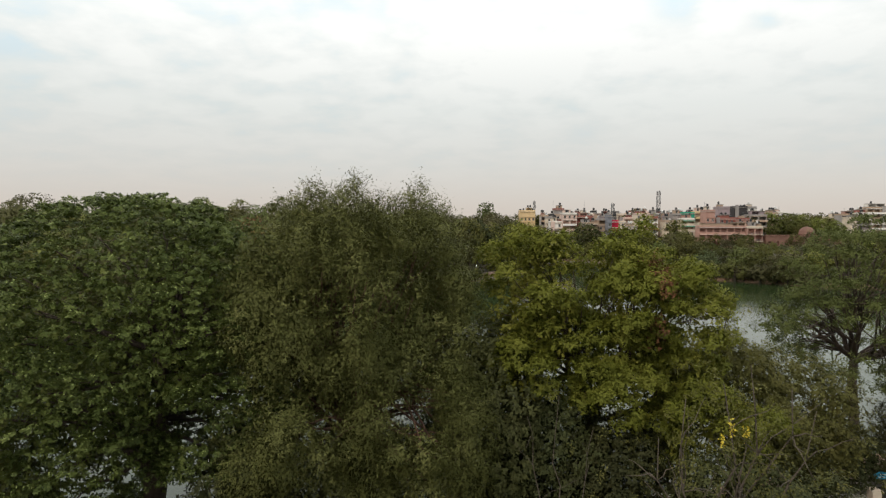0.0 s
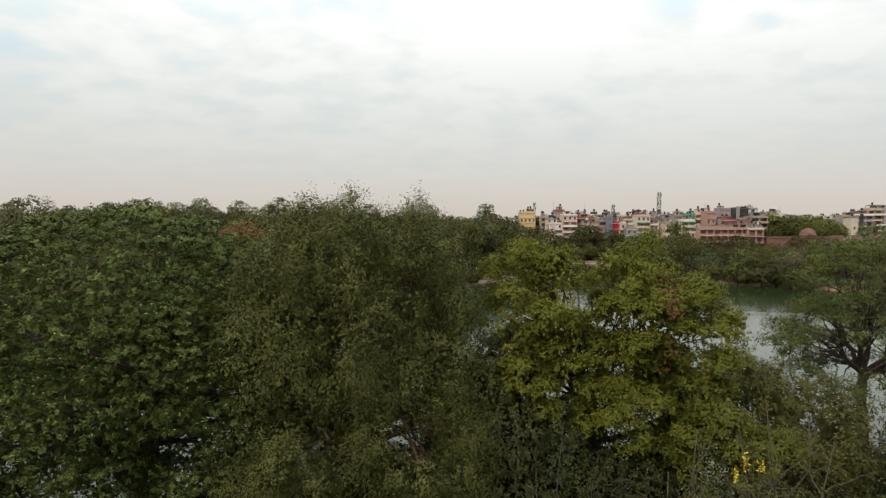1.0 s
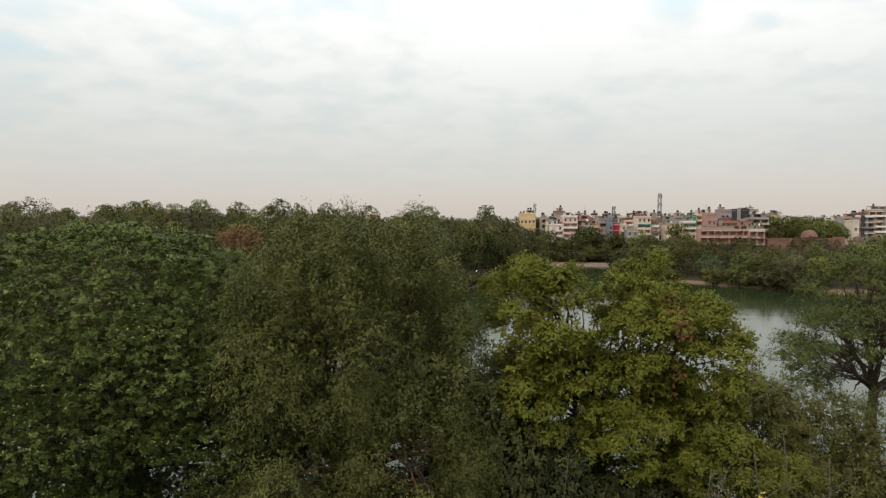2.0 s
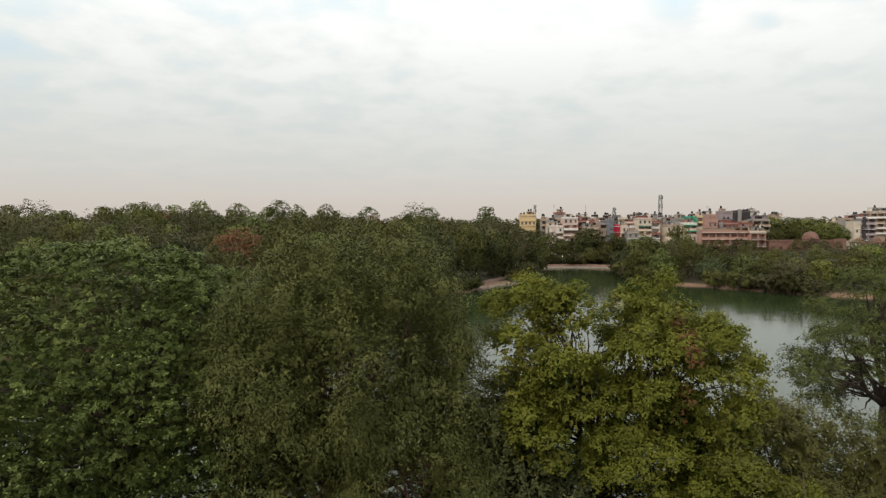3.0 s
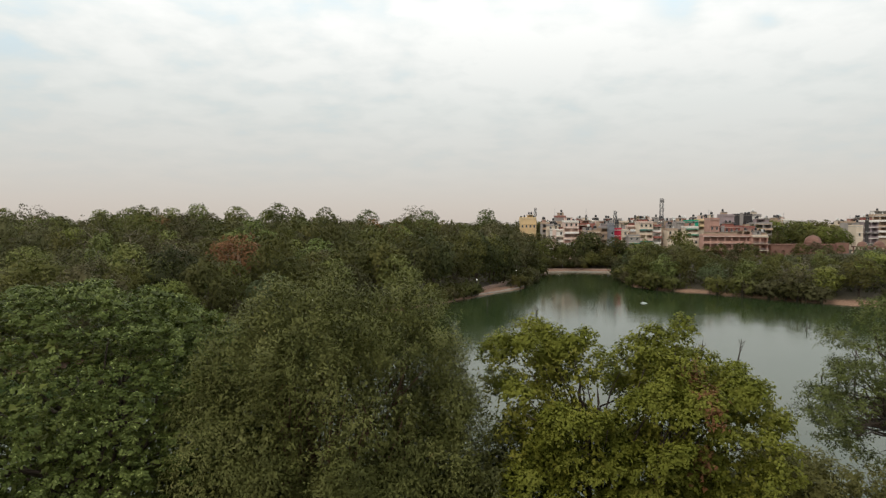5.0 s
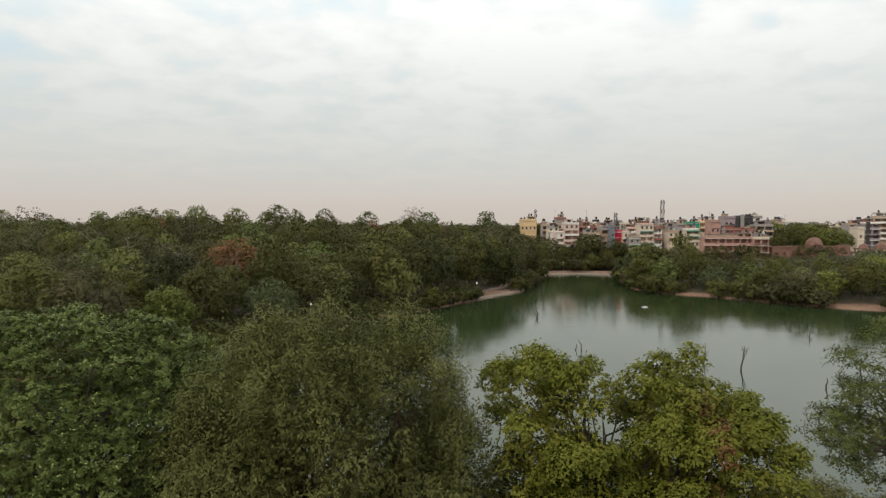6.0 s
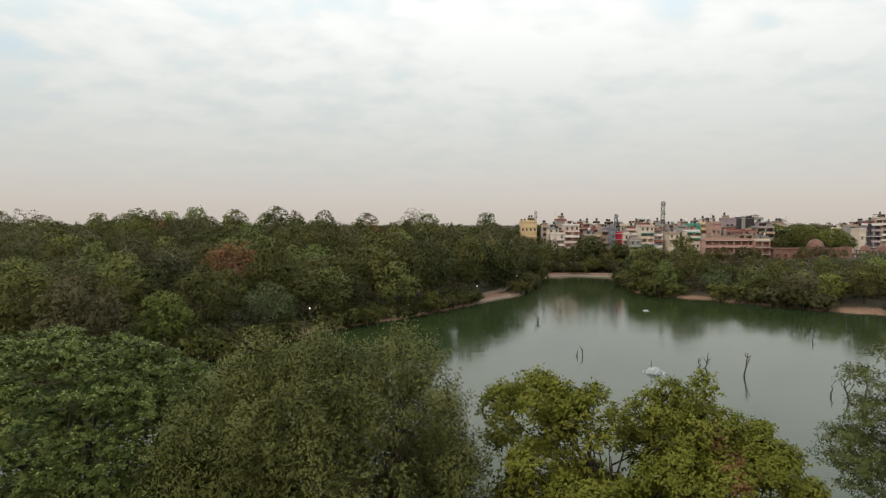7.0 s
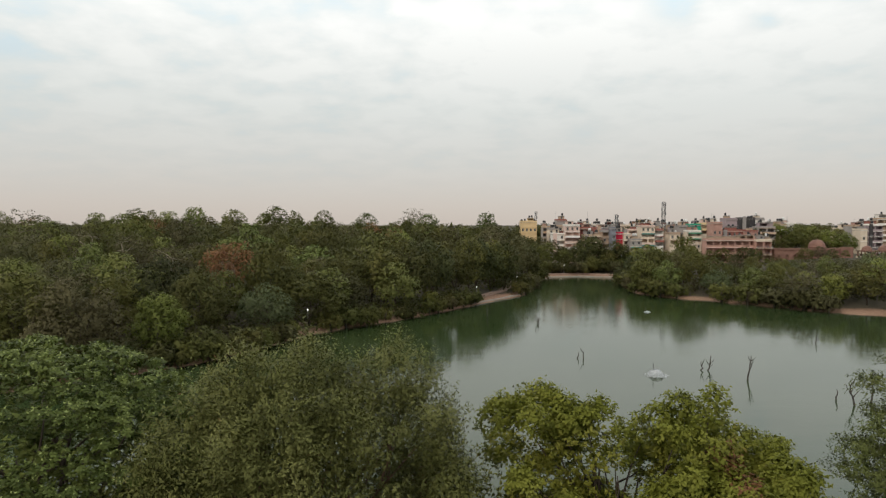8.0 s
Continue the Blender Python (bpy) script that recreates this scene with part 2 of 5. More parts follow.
CONCRETE = rough_material("weathered_concrete", (0.22, 0.20, 0.18), (0.40, 0.37, 0.33), 0.8, 9.0)
PATH_MAT = rough_material("dusty_brick_path", (0.20, 0.13, 0.10), (0.34, 0.24, 0.19), 0.5, 7.0)
SANDSTONE = rough_material("red_sandstone", (0.120, 0.062, 0.046), (0.27, 0.145, 0.108), 0.25, 3.0)
GLASS = rough_material("dark_window_glass", (0.020, 0.024, 0.028), (0.050, 0.056, 0.062), 1.0, 5.0, 0.12, 0.0)
FRAME = rough_material("painted_window_frame", (0.30, 0.27, 0.24), (0.48, 0.45, 0.41), 2.0, 9.0, 0.6)
MAST_STEEL = rough_material("weathered_mast_steel", (0.09, 0.09, 0.09), (0.18, 0.18, 0.18), 2.0, 12.0, 0.6, 0.1, 0.3)
STEEL = rough_material("galvanised_steel", (0.24, 0.24, 0.25), (0.42, 0.42, 0.42), 2.0, 12.0, 0.5, 0.1, 0.5)
TANK_BLACK = rough_material("black_plastic", (0.012, 0.012, 0.013), (0.035, 0.035, 0.037), 1.0, 6.0, 0.5, 0.1)
TANK_WHITE = rough_material("white_plastic", (0.55, 0.55, 0.53), (0.78, 0.78, 0.76), 1.0, 6.0, 0.5, 0.1)
WOOD_DEAD = rough_material("drowned_wood", (0.030, 0.024, 0.020), (0.075, 0.062, 0.052), 2.0, 12.0)
FOAM = rough_material("fountain_foam", (0.45, 0.48, 0.50), (0.74, 0.77, 0.78), 3.0, 14.0, 0.35, 0.6)
SIGN_BLUE = rough_material("sign_blue_paint", (0.02, 0.22, 0.36), (0.03, 0.28, 0.44), 1.0, 9.0, 0.4, 0.05)
WHITE_PAINT = rough_material("white_paint", (0.66, 0.66, 0.64), (0.80, 0.80, 0.78), 1.0, 9.0, 0.5, 0.05)
LAMP_GLOW, n, l, p = material("lit_lamp_globe")
p.inputs["Base Color"].default_value = (0.8, 0.8, 0.8, 1)
p.inputs["Emission Color"].default_value = (1.0, 0.97, 0.9, 1)
p.inputs["Emission Strength"].default_value = 1.6


def paint(name, c, dirt=0.74):
    return rough_material(name, tuple(v * dirt for v in c), c, 0.35, 3.5, 0.85, 0.15, 0.0, 0.05)


# ---------------------------------------------------------------- mesh helpers
class Shape:
    """Collects boxes, tubes and domes for one mesh."""

    def __init__(self):
        self.v, self.f = [], []

    def box(self, x0, y0, z0, x1, y1, z1):
        k = len(self.v)
        self.v += [(x, y, z) for z in (z0, z1) for y in (y0, y1) for x in (x0, x1)]
        self.f += [tuple(k + i for i in q) for q in ((0, 2, 3, 1), (4, 5, 7, 6), (0, 1, 5, 4), (2, 6, 7, 3), (0, 4, 6, 2), (1, 3, 7, 5))]
        return self

    def tube(self, pts, radii, sides=6, cap=True):
        k, pts = len(self.v), [Vector(q) for q in pts]
        for i, q in enumerate(pts):
            d = (pts[min(i + 1, len(pts) - 1)] - pts[max(i - 1, 0)]).normalized()
            a = d.cross(Vector((0.3, 1, 0.1))).normalized() if abs(d.y) < 0.9 else d.cross(Vector((1, 0, 0))).normalized()
            b = d.cross(a)
            for s in range(sides):
                t = 2 * math.pi * s / sides
                self.v.append(tuple(q + (a * math.cos(t) + b * math.sin(t)) * radii[i]))
        for i in range(len(pts) - 1):
            for s in range(sides):
                s2 = (s + 1) % sides
                self.f.append((k + i * sides + s, k + i * sides + s2, k + (i + 1) * sides + s2, k + (i + 1) * sides + s))
        if cap:
            self.f.append(tuple(k + s for s in range(sides))[::-1])
            self.f.append(tuple(k + (len(pts) - 1) * sides + s for s in range(sides)))
        return self

    def spin(self, cx, cy, profile, sides=16):
        """profile: (radius, z) from bottom to top"""
        k = len(self.v)
        for r, z in profile:
            for s in range(sides):
                t = 2 * math.pi * s / sides
                self.v.append((cx + r * math.cos(t), cy + r * math.sin(t), z))
        for i in range(len(profile) - 1):
            for s in range(sides):
                s2 = (s + 1) % sides
                self.f.append((k + i * sides + s, k + i * sides + s2, k + (i + 1) * sides + s2, k + (i + 1) * sides + s))
        self.f.append(tuple(k + s for s in range(sides))[::-1])
        self.f.append(tuple(k + (len(profile) - 1) * sides + s for s in range(sides)))
        return self

    def mesh(self, name, mat, smooth=False):
        me = bpy.data.meshes.new(name)
        me.from_pydata(self.v, [], self.f)
        me.materials.append(mat)
        if smooth:
            me.polygons.foreach_set("use_smooth", [True] * len(me.polygons))
        return me


def outward(verts, lobes, middle, round_=0.45):
    """For each leaf the way out of the lobe that it sits on and of the crown."""
    mid = verts.mean(1)
    out = np.empty_like(mid)
    at = lobes[:, :3].astype(np.float32)
    size = (at ** 2).sum(1)
    for i in range(0, len(mid), 4000):
        q = mid[i:i + 4000]
        j = (size - 2 * (q.astype(np.float32) @ at.T)).argmin(1)
        out[i:i + 4000] = q - lobes[j, :3]
    out = out / np.maximum(np.linalg.norm(out, axis=1, keepdims=True), 1e-6)
    whole = mid - np.array(middle)
    whole = whole / np.maximum(np.linalg.norm(whole, axis=1, keepdims=True), 1e-6)
    return out + whole * round_


def leaf_mesh(name, verts, mat, out=None, own=0.55):
    """A mesh of loose leaves from an array (n, 3 or 4, 3); out rounds their shading as leaf masses do."""
    nq, k = verts.shape[:2]
    if out is not None:
        face = np.cross(verts[:, 1] - verts[:, 0], verts[:, 2] - verts[:, 0])
        face /= np.maximum(np.linalg.norm(face, axis=1, keepdims=True), 1e-9)
        turned = (face * out).sum(1) < 0
        verts = verts.copy()
        verts[turned] = verts[turned][:, ::-1]
        face[turned] *= -1
        soft = out / np.maximum(np.linalg.norm(out, axis=1, keepdims=True), 1e-6) + face * own
        soft /= np.maximum(np.linalg.norm(soft, axis=1, keepdims=True), 1e-6)
    me = bpy.data.meshes.new(name)
    me.vertices.add(nq * k)
    me.vertices.foreach_set("co", np.ascontiguousarray(verts, dtype=np.float32).ravel())
    me.loops.add(nq * k)
    me.loops.foreach_set("vertex_index", np.arange(nq * k, dtype=np.int32))
    me.polygons.add(nq)
    me.polygons.foreach_set("loop_start", np.arange(0, nq * k, k, dtype=np.int32))
    me.polygons.foreach_set("loop_total", np.full(nq, k, dtype=np.int32))
    me.materials.append(mat)
    me.update(calc_edges=True)
    if out is not None:
        me.polygons.foreach_set("use_smooth", np.ones(nq, dtype=bool))
        me.normals_split_custom_set_from_vertices(np.repeat(soft, k, axis=0).tolist())
    return me


def part(name, mesh, parent, label=""):
    ob = new(name, mesh)
    ob.parent = parent
    return tagged(ob, label) if label else ob


def thing(name, at, label, category, group="", turn=0.0):
    ob = new(name)
    ob.matrix_basis = pose(*at, 0, 0, turn)
    return tagged(ob, label, category, group)


def unit(a):
    return a / np.maximum(np.linalg.norm(a, axis=-1, keepdims=True), 1e-9)


# ---------------------------------------------------------------- lake and ground
SHORE = np.array([
    (-230, 43), (-60, 40), (-30, 38.5), (-8, 38.5), (6, 39.5), (16, 41), (26, 45), (36, 49), (60, 52), (120, 50), (230, 58), (262, 100),
    (215, 150), (150, 166), (126, 170), (113, 176), (104, 186), (95, 197), (85, 207), (76, 214), (70, 228), (73, 255), (84, 289),
    (64, 295), (46, 290), (38, 262), (33, 238), (28, 220), (18, 207), (8, 193), (0, 181), (-10, 167), (-21, 156), (-31, 142), (-38, 127),
    (-46, 114), (-66, 98), (-110, 84), (-230, 78)], dtype=float)
BEACH = [(65, 298, 24), (18, 208, 11), (86, 208, 4.5), (116, 176, 8), (-29, 146, 3.6)]


def shore_distance(px, py):
    """Metres from the shore line: positive on land."""
    px, py = np.asarray(px, float), np.asarray(py, float)
    best, inside = np.full(px.shape, 1e9), np.zeros(px.shape, bool)
    for (ax, ay), (bx, by) in zip(SHORE, np.roll(SHORE, -1, axis=0)):
        dx, dy = bx - ax, by - ay
        t = np.clip(((px - ax) * dx + (py - ay) * dy) / (dx * dx + dy * dy), 0, 1)
        best = np.minimum(best, np.hypot(px - ax - t * dx, py - ay - t * dy))
        if ay != by:
            inside ^= ((ay > py) != (by > py)) & (px < (bx - ax) * (py - ay) / (by - ay) + ax)
    return np.where(inside, -best, best)


def beach_at(px, py):
    b = np.zeros(np.shape(px))
    for x, y, r in BEACH:
        b = np.maximum(b, np.clip(1.6 - np.hypot(px - x, py - y) / r, 0, 1))
    return b


def ground_z(px, py):
    px, py = np.asarray(px, float), np.asarray(py, float)
    d, b = shore_distance(px, py), beach_at(px, py)
    d = d + 0.7 * np.sin(px * 0.41 + 1.3) * np.cos(py * 0.37) + 0.4 * np.sin(px * 0.9 + py * 1.1)
    slope = 0.55 * (1 - b) + 0.12 * b
    bank = np.clip(d, 0, None) * slope
    bank = 1.15 * (1 - np.exp(-bank / 1.15))
    far = np.clip((py - 60) / 80, 0, 1)
    rise = np.clip(d - 7, 0, 120) / 120
    rise = 7.4 * (1.7 * rise - 0.7 * rise * rise) * far
    return np.where(d < 0, np.maximum(d * 0.3, -2.0), bank + rise)


def gz(x, y):
    return float(ground_z(np.array([x]), np.array([y]))[0])


def spread(lo, hi, step, reach):
    core, out, s = list(np.arange(lo, hi + 0.1, step)), [], step
    a, b = lo, hi
    while b < reach:
        s *= 1.35
        a, b = a - s, b + s
        core = [a] + core + [b]
    return np.array(core)


gx, gy = spread(-150, 240, 2.6, 4700), spread(-30, 330, 2.6, 4700)
GX, GY = np.meshgrid(gx, gy)
GZ = ground_z(GX, GY)
nx_, ny_ = len(gx), len(gy)
idx = np.arange(nx_ * ny_).reshape(ny_, nx_)
me = bpy.data.meshes.new("ground")
me.from_pydata(np.stack([GX, GY, GZ], -1).reshape(-1, 3).tolist(), [],
               np.stack([idx[:-1, :-1], idx[:-1, 1:], idx[1:, 1:], idx[1:, :-1]], -1).reshape(-1, 4).tolist())
me.polygons.foreach_set("use_smooth", [True] * len(me.polygons))
me.materials.append(GROUND)
tagged(new("ground", me), "sandy lake bank rising to wooded leaf-littered ground", "ground", kind="structure")

me = bpy.data.meshes.new("water")
me.from_pydata([(-300, 20, 0), (300, 20, 0), (300, 330, 0), (-300, 330, 0)], [], [(0, 1, 2, 3)])
me.materials.append(WATER)
tagged(new("water", me), "calm murky green lake water with fine ripples", "lake", kind="structure")


# ---------------------------------------------------------------- trees
def lobes_on(rng, mains, count, r0, r1, low=-0.4, keep=None, rough=(0.82, 1.04)):
    """Smaller rounded lobes spread over the skin of large ones. mains: (x, y, z, rx, ry, rz)."""
    mains = np.array(mains, float)
    area = (mains[:, 3] * mains[:, 4] * mains[:, 5]) ** (2 / 3)
    out = []
    while len(out) < count:
        m = mains[rng.choice(len(mains), p=area / area.sum())]
        d = unit(rng.normal(size=3))
        if d[2] < low:
            continue
        r = rng.uniform(r0, r1)
        c = m[:3] + d * np.maximum(m[3:] - r * 0.8, 0.3) * rng.uniform(*rough)
        if keep is not None and not keep(c):
            continue
        inside = (((c - mains[:, :3]) / mains[:, 3:]) ** 2).sum(1)
        if (inside < 0.3).any():
            continue
        out.append((*c, r))
    return np.array(out)


def clumps(rng, lobes, per, squash=0.8, low=-0.6, depth=(0.55, 1.06), bury=0.72):
    """Points with outward directions over the skin of the lobes."""
    n = len(lobes)
    d = unit(rng.normal(size=(n, per, 3)))
    d[..., 2] = np.where(d[..., 2] < low, -d[..., 2], d[..., 2])
    rad = lobes[:, None, 3:4] * rng.uniform(depth[0], depth[1], (n, per, 1)) ** 0.7
    p = lobes[:, None, :3] + d * rad * np.array([1, 1, squash])
    p, d = p.reshape(-1, 3), d.reshape(-1, 3)
    own = np.repeat(np.arange(n), per)
    keep = np.ones(len(p), bool)
    for i, q in enumerate(lobes if bury else lobes[:0]):
        near = (((p - q[:3]) / (q[3] * bury)) ** 2).sum(1) < 1
        keep &= ~(near & (own != i))
    return p[keep], d[keep]


def whorls(rng, p, d, count, length, width):
    """Rosettes: leaves spread round each shoot tip like spokes."""
    n = len(p)
    a = unit(d * 0.55 + np.array([0, 0, 0.65]) + rng.normal(size=(n, 3)) * 0.35)
    t = unit(np.cross(a, rng.normal(size=(n, 3))))
    b = np.cross(a, t)
    ang = rng.uniform(0, 6.28, (n, 1)) + np.arange(count) * 6.283 / count + rng.normal(size=(n, count)) * 0.2
    dr = t[:, None] * np.cos(ang)[..., None] + b[:, None] * np.sin(ang)[..., None]
    lift = rng.uniform(-0.1, 0.6, (n, count, 1))
    dr = unit(dr + a[:, None] * lift)
    L = length * rng.uniform(0.7, 1.25, (n, count, 1))
    side = unit(np.cross(dr, a[:, None])) * width * rng.uniform(0.8, 1.2, (n, count, 1))
    base = p[:, None] + dr * 0.02
    tip = p[:, None] + dr * L - np.array([0, 0, 1]) * L * rng.uniform(0.0, 0.2, (n, count, 1))
    mid = p[:, None] + dr * L * 0.55 + a[:, None] * L * 0.05
    return np.stack([base, mid - side, tip, mid + side], 2).reshape(-1, 4, 3)


def sprays(rng, p, d, count, reach, length, width, droop=0.4, sides=3):
    """Twigs: single leaves strewn along a short shoot that leans outwards and hangs."""
    n = len(p)
    ax = unit(d + rng.normal(size=(n, 3)) * 0.6 - np.array([0, 0, droop]))
    along = rng.uniform(0, 1, (n, count, 1))
    at = p[:, None] + ax[:, None] * along * reach + rng.normal(size=(n, count, 3)) * reach * 0.16
    face = unit(d[:, None] * 0.9 + np.array([0, 0, 0.6]) + rng.normal(size=(n, count, 3)) * 0.42)
    dr = ax[:, None] * 0.6 + rng.normal(size=(n, count, 3)) * 0.8 - np.array([0, 0, droop * 0.6])
    dr = unit(dr - face * (dr * face).sum(-1, keepdims=True) * 0.85)
    side = unit(np.cross(dr, face))
    L = length * rng.uniform(0.65, 1.3, (n, count, 1))
    side = side * width * rng.uniform(0.75, 1.25, (n, count, 1))
    if sides == 3:
        return np.stack([at - side, at + side, at + dr * L], 2).reshape(-1, 3, 3)
    return np.stack([at, at + dr * L * 0.5 - side, at + dr * L, at + dr * L * 0.5 + side], 2).reshape(-1, 4, 3)


def bend(a, b, sag, rng, n=5, wob=0.15):
    """A curved limb from a to b."""
    a, b = np.array(a, float), np.array(b, float)
    t = np.linspace(0, 1, n)[:, None]
    ctrl = a + (b - a) * 0.45 + np.array([0, 0, sag])
    q = (1 - t) ** 2 * a + 2 * t * (1 - t) * ctrl + t ** 2 * b
    q[1:-1] += rng.normal(size=(n - 2, 3)) * wob
    return q


def limbs(rng, fork, lobes, arms, r_trunk, twigs, sides=6, spread_=0.55):
    """Main arms from the fork towards the crown, each with thinner boughs into the lobes near it: one shape an arm."""
    c = lobes[:, :3].mean(0)
    shapes, ends = [], []
    pick = rng.choice(len(lobes), size=min(arms, len(lobes)), replace=False)
    for i in pick:
        end = fork + (lobes[i, :3] - fork) * rng.uniform(0.5, 0.75)
        end = end * spread_ + (c + (lobes[i, :3] - c) * 0.4) * (1 - spread_)
        q = bend(fork, end, -0.1 * np.linalg.norm(end - fork), rng, 6, 0.12)
        shapes.append(Shape().tube(q, np.linspace(r_trunk * 0.62, r_trunk * 0.28, 6), sides))
        ends.append(q)
    allq = np.concatenate([q[2:] for q in ends])
    used = collections.Counter()
    for j in rng.choice(len(lobes), size=min(twigs, len(lobes)), replace=False):
        k = next((int(i) for i in np.argsort(((allq - lobes[j, :3]) ** 2).sum(1)) if used[int(i)] < 5), 0)
        used[k] += 1
        q = bend(allq[k], lobes[j, :3], 0.1, rng, 5, 0.1)
        shapes[k // 4].tube(q, np.linspace(r_trunk * 0.24, r_trunk * 0.05, 5), 5)
    return shapes


def big_tree(name, base, fork, r_trunk, lobes, leaves, label, arms=6, twigs=60, seed=1, group="", bark=BARK, own=0.6):
    """leaves: list of (part name, quads, material, label). Places are world places, kept relative to the base."""
    rng = np.random.default_rng(seed)
    base, fork = np.array(base, float), np.array(fork, float)
    root = thing(name, base, label, "tree", group)
    s = Shape()
    q = bend(base + np.array([0, 0, -0.4]), fork, 0.2, rng, 6, 0.08) - base
    s.tube(q, np.linspace(r_trunk * 1.35, r_trunk * 0.85, 6), 10)
    part("trunk", s.mesh("trunk", bark, True), root)
    rel = lobes.copy()
    rel[:, :3] -= base
    core = rel.copy()
    core[:, :3] = rel[:, :3].mean(0) + (rel[:, :3] - rel[:, :3].mean(0)) * 0.88
    for s in limbs(rng, fork - base, core, arms, r_trunk, twigs):
        part("bough", s.mesh("bough", bark, True), root)
    for pn, quads, mat, lab in leaves:
        quads = quads - base
        out = None if pn == "flower_bud" else outward(quads, rel, rel[:, :3].mean(0) - np.array([0, 0, 2.0]))
        o = part(pn, leaf_mesh(pn, quads, mat, out, own), root, lab)
        if pn != "crown":
            o["kind"] = "stuff"
    return root


def inner(rng, lobes, per, size):
    """Shaded leaves deep inside the crown."""
    p, d = clumps(rng, lobes, per, 0.9, -1.0, (0.02, 0.42), 0.0)
    return sprays(rng, p, d, 3, size * 1.2, size, size * 0.34, 0.3)


def heads(big, flat=0.85):
    """Large lobes as ellipsoids, to carry smaller ones."""
    return np.concatenate([big[:, :3], big[:, 3:4], big[:, 3:4], big[:, 3:4] * flat], 1)


def fill(rng, mains, count, size, reach=0.8, keep=None):
    """Leaves strewn through the whole crown, so that it is not hollow."""
    mains = np.array(mains, float)
    vol = mains[:, 3] * mains[:, 4] * mains[:, 5]
    m = mains[rng.choice(len(mains), size=count, p=vol / vol.sum())]
    d = unit(rng.normal(size=(count, 3)))
    p = m[:, :3] + d * m[:, 3:] * reach * rng.random((count, 1)) ** 0.45
    if keep is not None:
        k = np.array([keep(c) for c in p])
        p, d = p[k], d[k]
    return sprays(rng, p, d, 4, size * 1.5, size, size * 0.34, 0.3)


# the great domed tree with rosettes of glossy leaves
rng = np.random.default_rng(11)


def keep1(c):
    return c[2] > 3.8 and not (8.4 < c[2] < 10.2 and -13.8 < c[0] < -10.6) and not (c[2] < 6.4 and c[0] > -14.5)


mains = [(-16.6, 33.6, 11.9, 10.4, 8.6, 8.6), (-17.2, 32.2, 13.4, 8.4, 7.6, 7.1), (-12.0, 33.6, 11.6, 5.6, 7.0, 7.2), (-19.5, 30.0, 9.0, 6.4, 5.6, 6.4), (-11.4, 31.4, 8.6, 3.6, 4.4, 4.4)]
big = lobes_on(rng, mains, 260, 0.9, 1.5, -0.95, keep1, (0.93, 1.0))
lob = lobes_on(rng, mains, 3500, 0.28, 0.5, -0.9, keep1, (0.955, 1.01))
p, d = clumps(rng, lob, 14, 0.6, 0.02, (0.62, 1.04), 0.5)
# pale buds on upward rosettes; their colour also paints the lit tops
tops = (d[:, 2] > 0.25) & (rng.random(len(p)) < 0.5)
big_tree("rosette_tree", (-15.2, 31.0, gz(-15.2, 31.0)), (-15.0, 31.2, 6.2), 0.62, big,
         [("crown", whorls(rng, p, d, 6, 0.16, 0.046), LEAF["whorl"], ""),
          ("inner_leaves", fill(rng, mains, 9000, 0.24, 0.93, keep1), LEAF["whorl"], "shaded inner leaves"),
          ("flower_bud", sprays(rng, p[tops] + d[tops] * 0.04 + np.array([0, 0, 0.04]), d[tops], 2, 0.03, 0.085, 0.028, -0.5), BUD_HIGHLIGHT, "pale green flower buds doubling as painted highlights on rosettes")],
         "broad domed tree with dense glossy green leaf rosettes", 9, 110, 12, own=1.0)

# the tall olive tree: a broad ragged top of upright wispy shoots, hanging sprays lower down
rng = np.random.default_rng(21)
mains = [(-5.2, 30.9, 14.8, 4.0, 4.6, 5.4), (-7.9, 31.0, 13.4, 3.2, 4.2, 5.6), (-2.9, 31.0, 14.6, 2.8, 4.2, 5.5), (-0.7, 32.2, 14.6, 2.2, 3.0, 5.4),
         (-7.0, 30.0, 8.4, 4.2, 4.2, 5.2), (-1.2, 30.6, 8.0, 3.8, 4.0, 5.2), (0.3, 31.6, 12.0, 1.8, 2.8, 4.6)]


def keep2(c):
    return all((c[0] - x) ** 2 + (c[2] - z) ** 2 > r * r or c[1] > 33 for x, z, r in ((-5.0, 13.4, 0.75), (-1.6, 9.8, 1.1), (-7.6, 10.6, 0.6)))


big = lobes_on(rng, mains, 290, 0.8, 1.35, -0.8, keep2, (0.9, 1.04))
lob = lobes_on(rng, heads(big, 1.25), 1250, 0.34, 0.62, -0.6, keep2)
p, d = clumps(rng, lob, 26, 1.5, -0.7, (0.6, 1.15), 0.55)
high = (p[:, 2] > 16.5) & (d[:, 2] > -0.1)
wisp = (p[:, 2] > 18.6) & (d[:, 2] > 0.5) & (rng.random(len(p)) < 0.2)
fronds = [sprays(rng, p[~high], d[~high], 13, 0.75, 0.15, 0.027, 0.9), sprays(rng, p[high], d[high] * 0.5, 13, 0.7, 0.15, 0.027, -0.8),
          sprays(rng, p[wisp], d[wisp] * 0.3, 12, 1.15, 0.11, 0.03, -1.1), fill(rng, mains, 6500, 0.16, 0.84, keep2)]
big_tree("hanging_leaf_tree", (-4.8, 31.4, gz(-4.8, 31.4)), (-4.6, 31.4, 8.0), 0.42, big,
         [("crown", np.concatenate(fronds), LEAF["olive"], "")],
         "tall tree with wispy small olive leaves and reddish limbs", 9, 170, 22, "", BARK_RED)

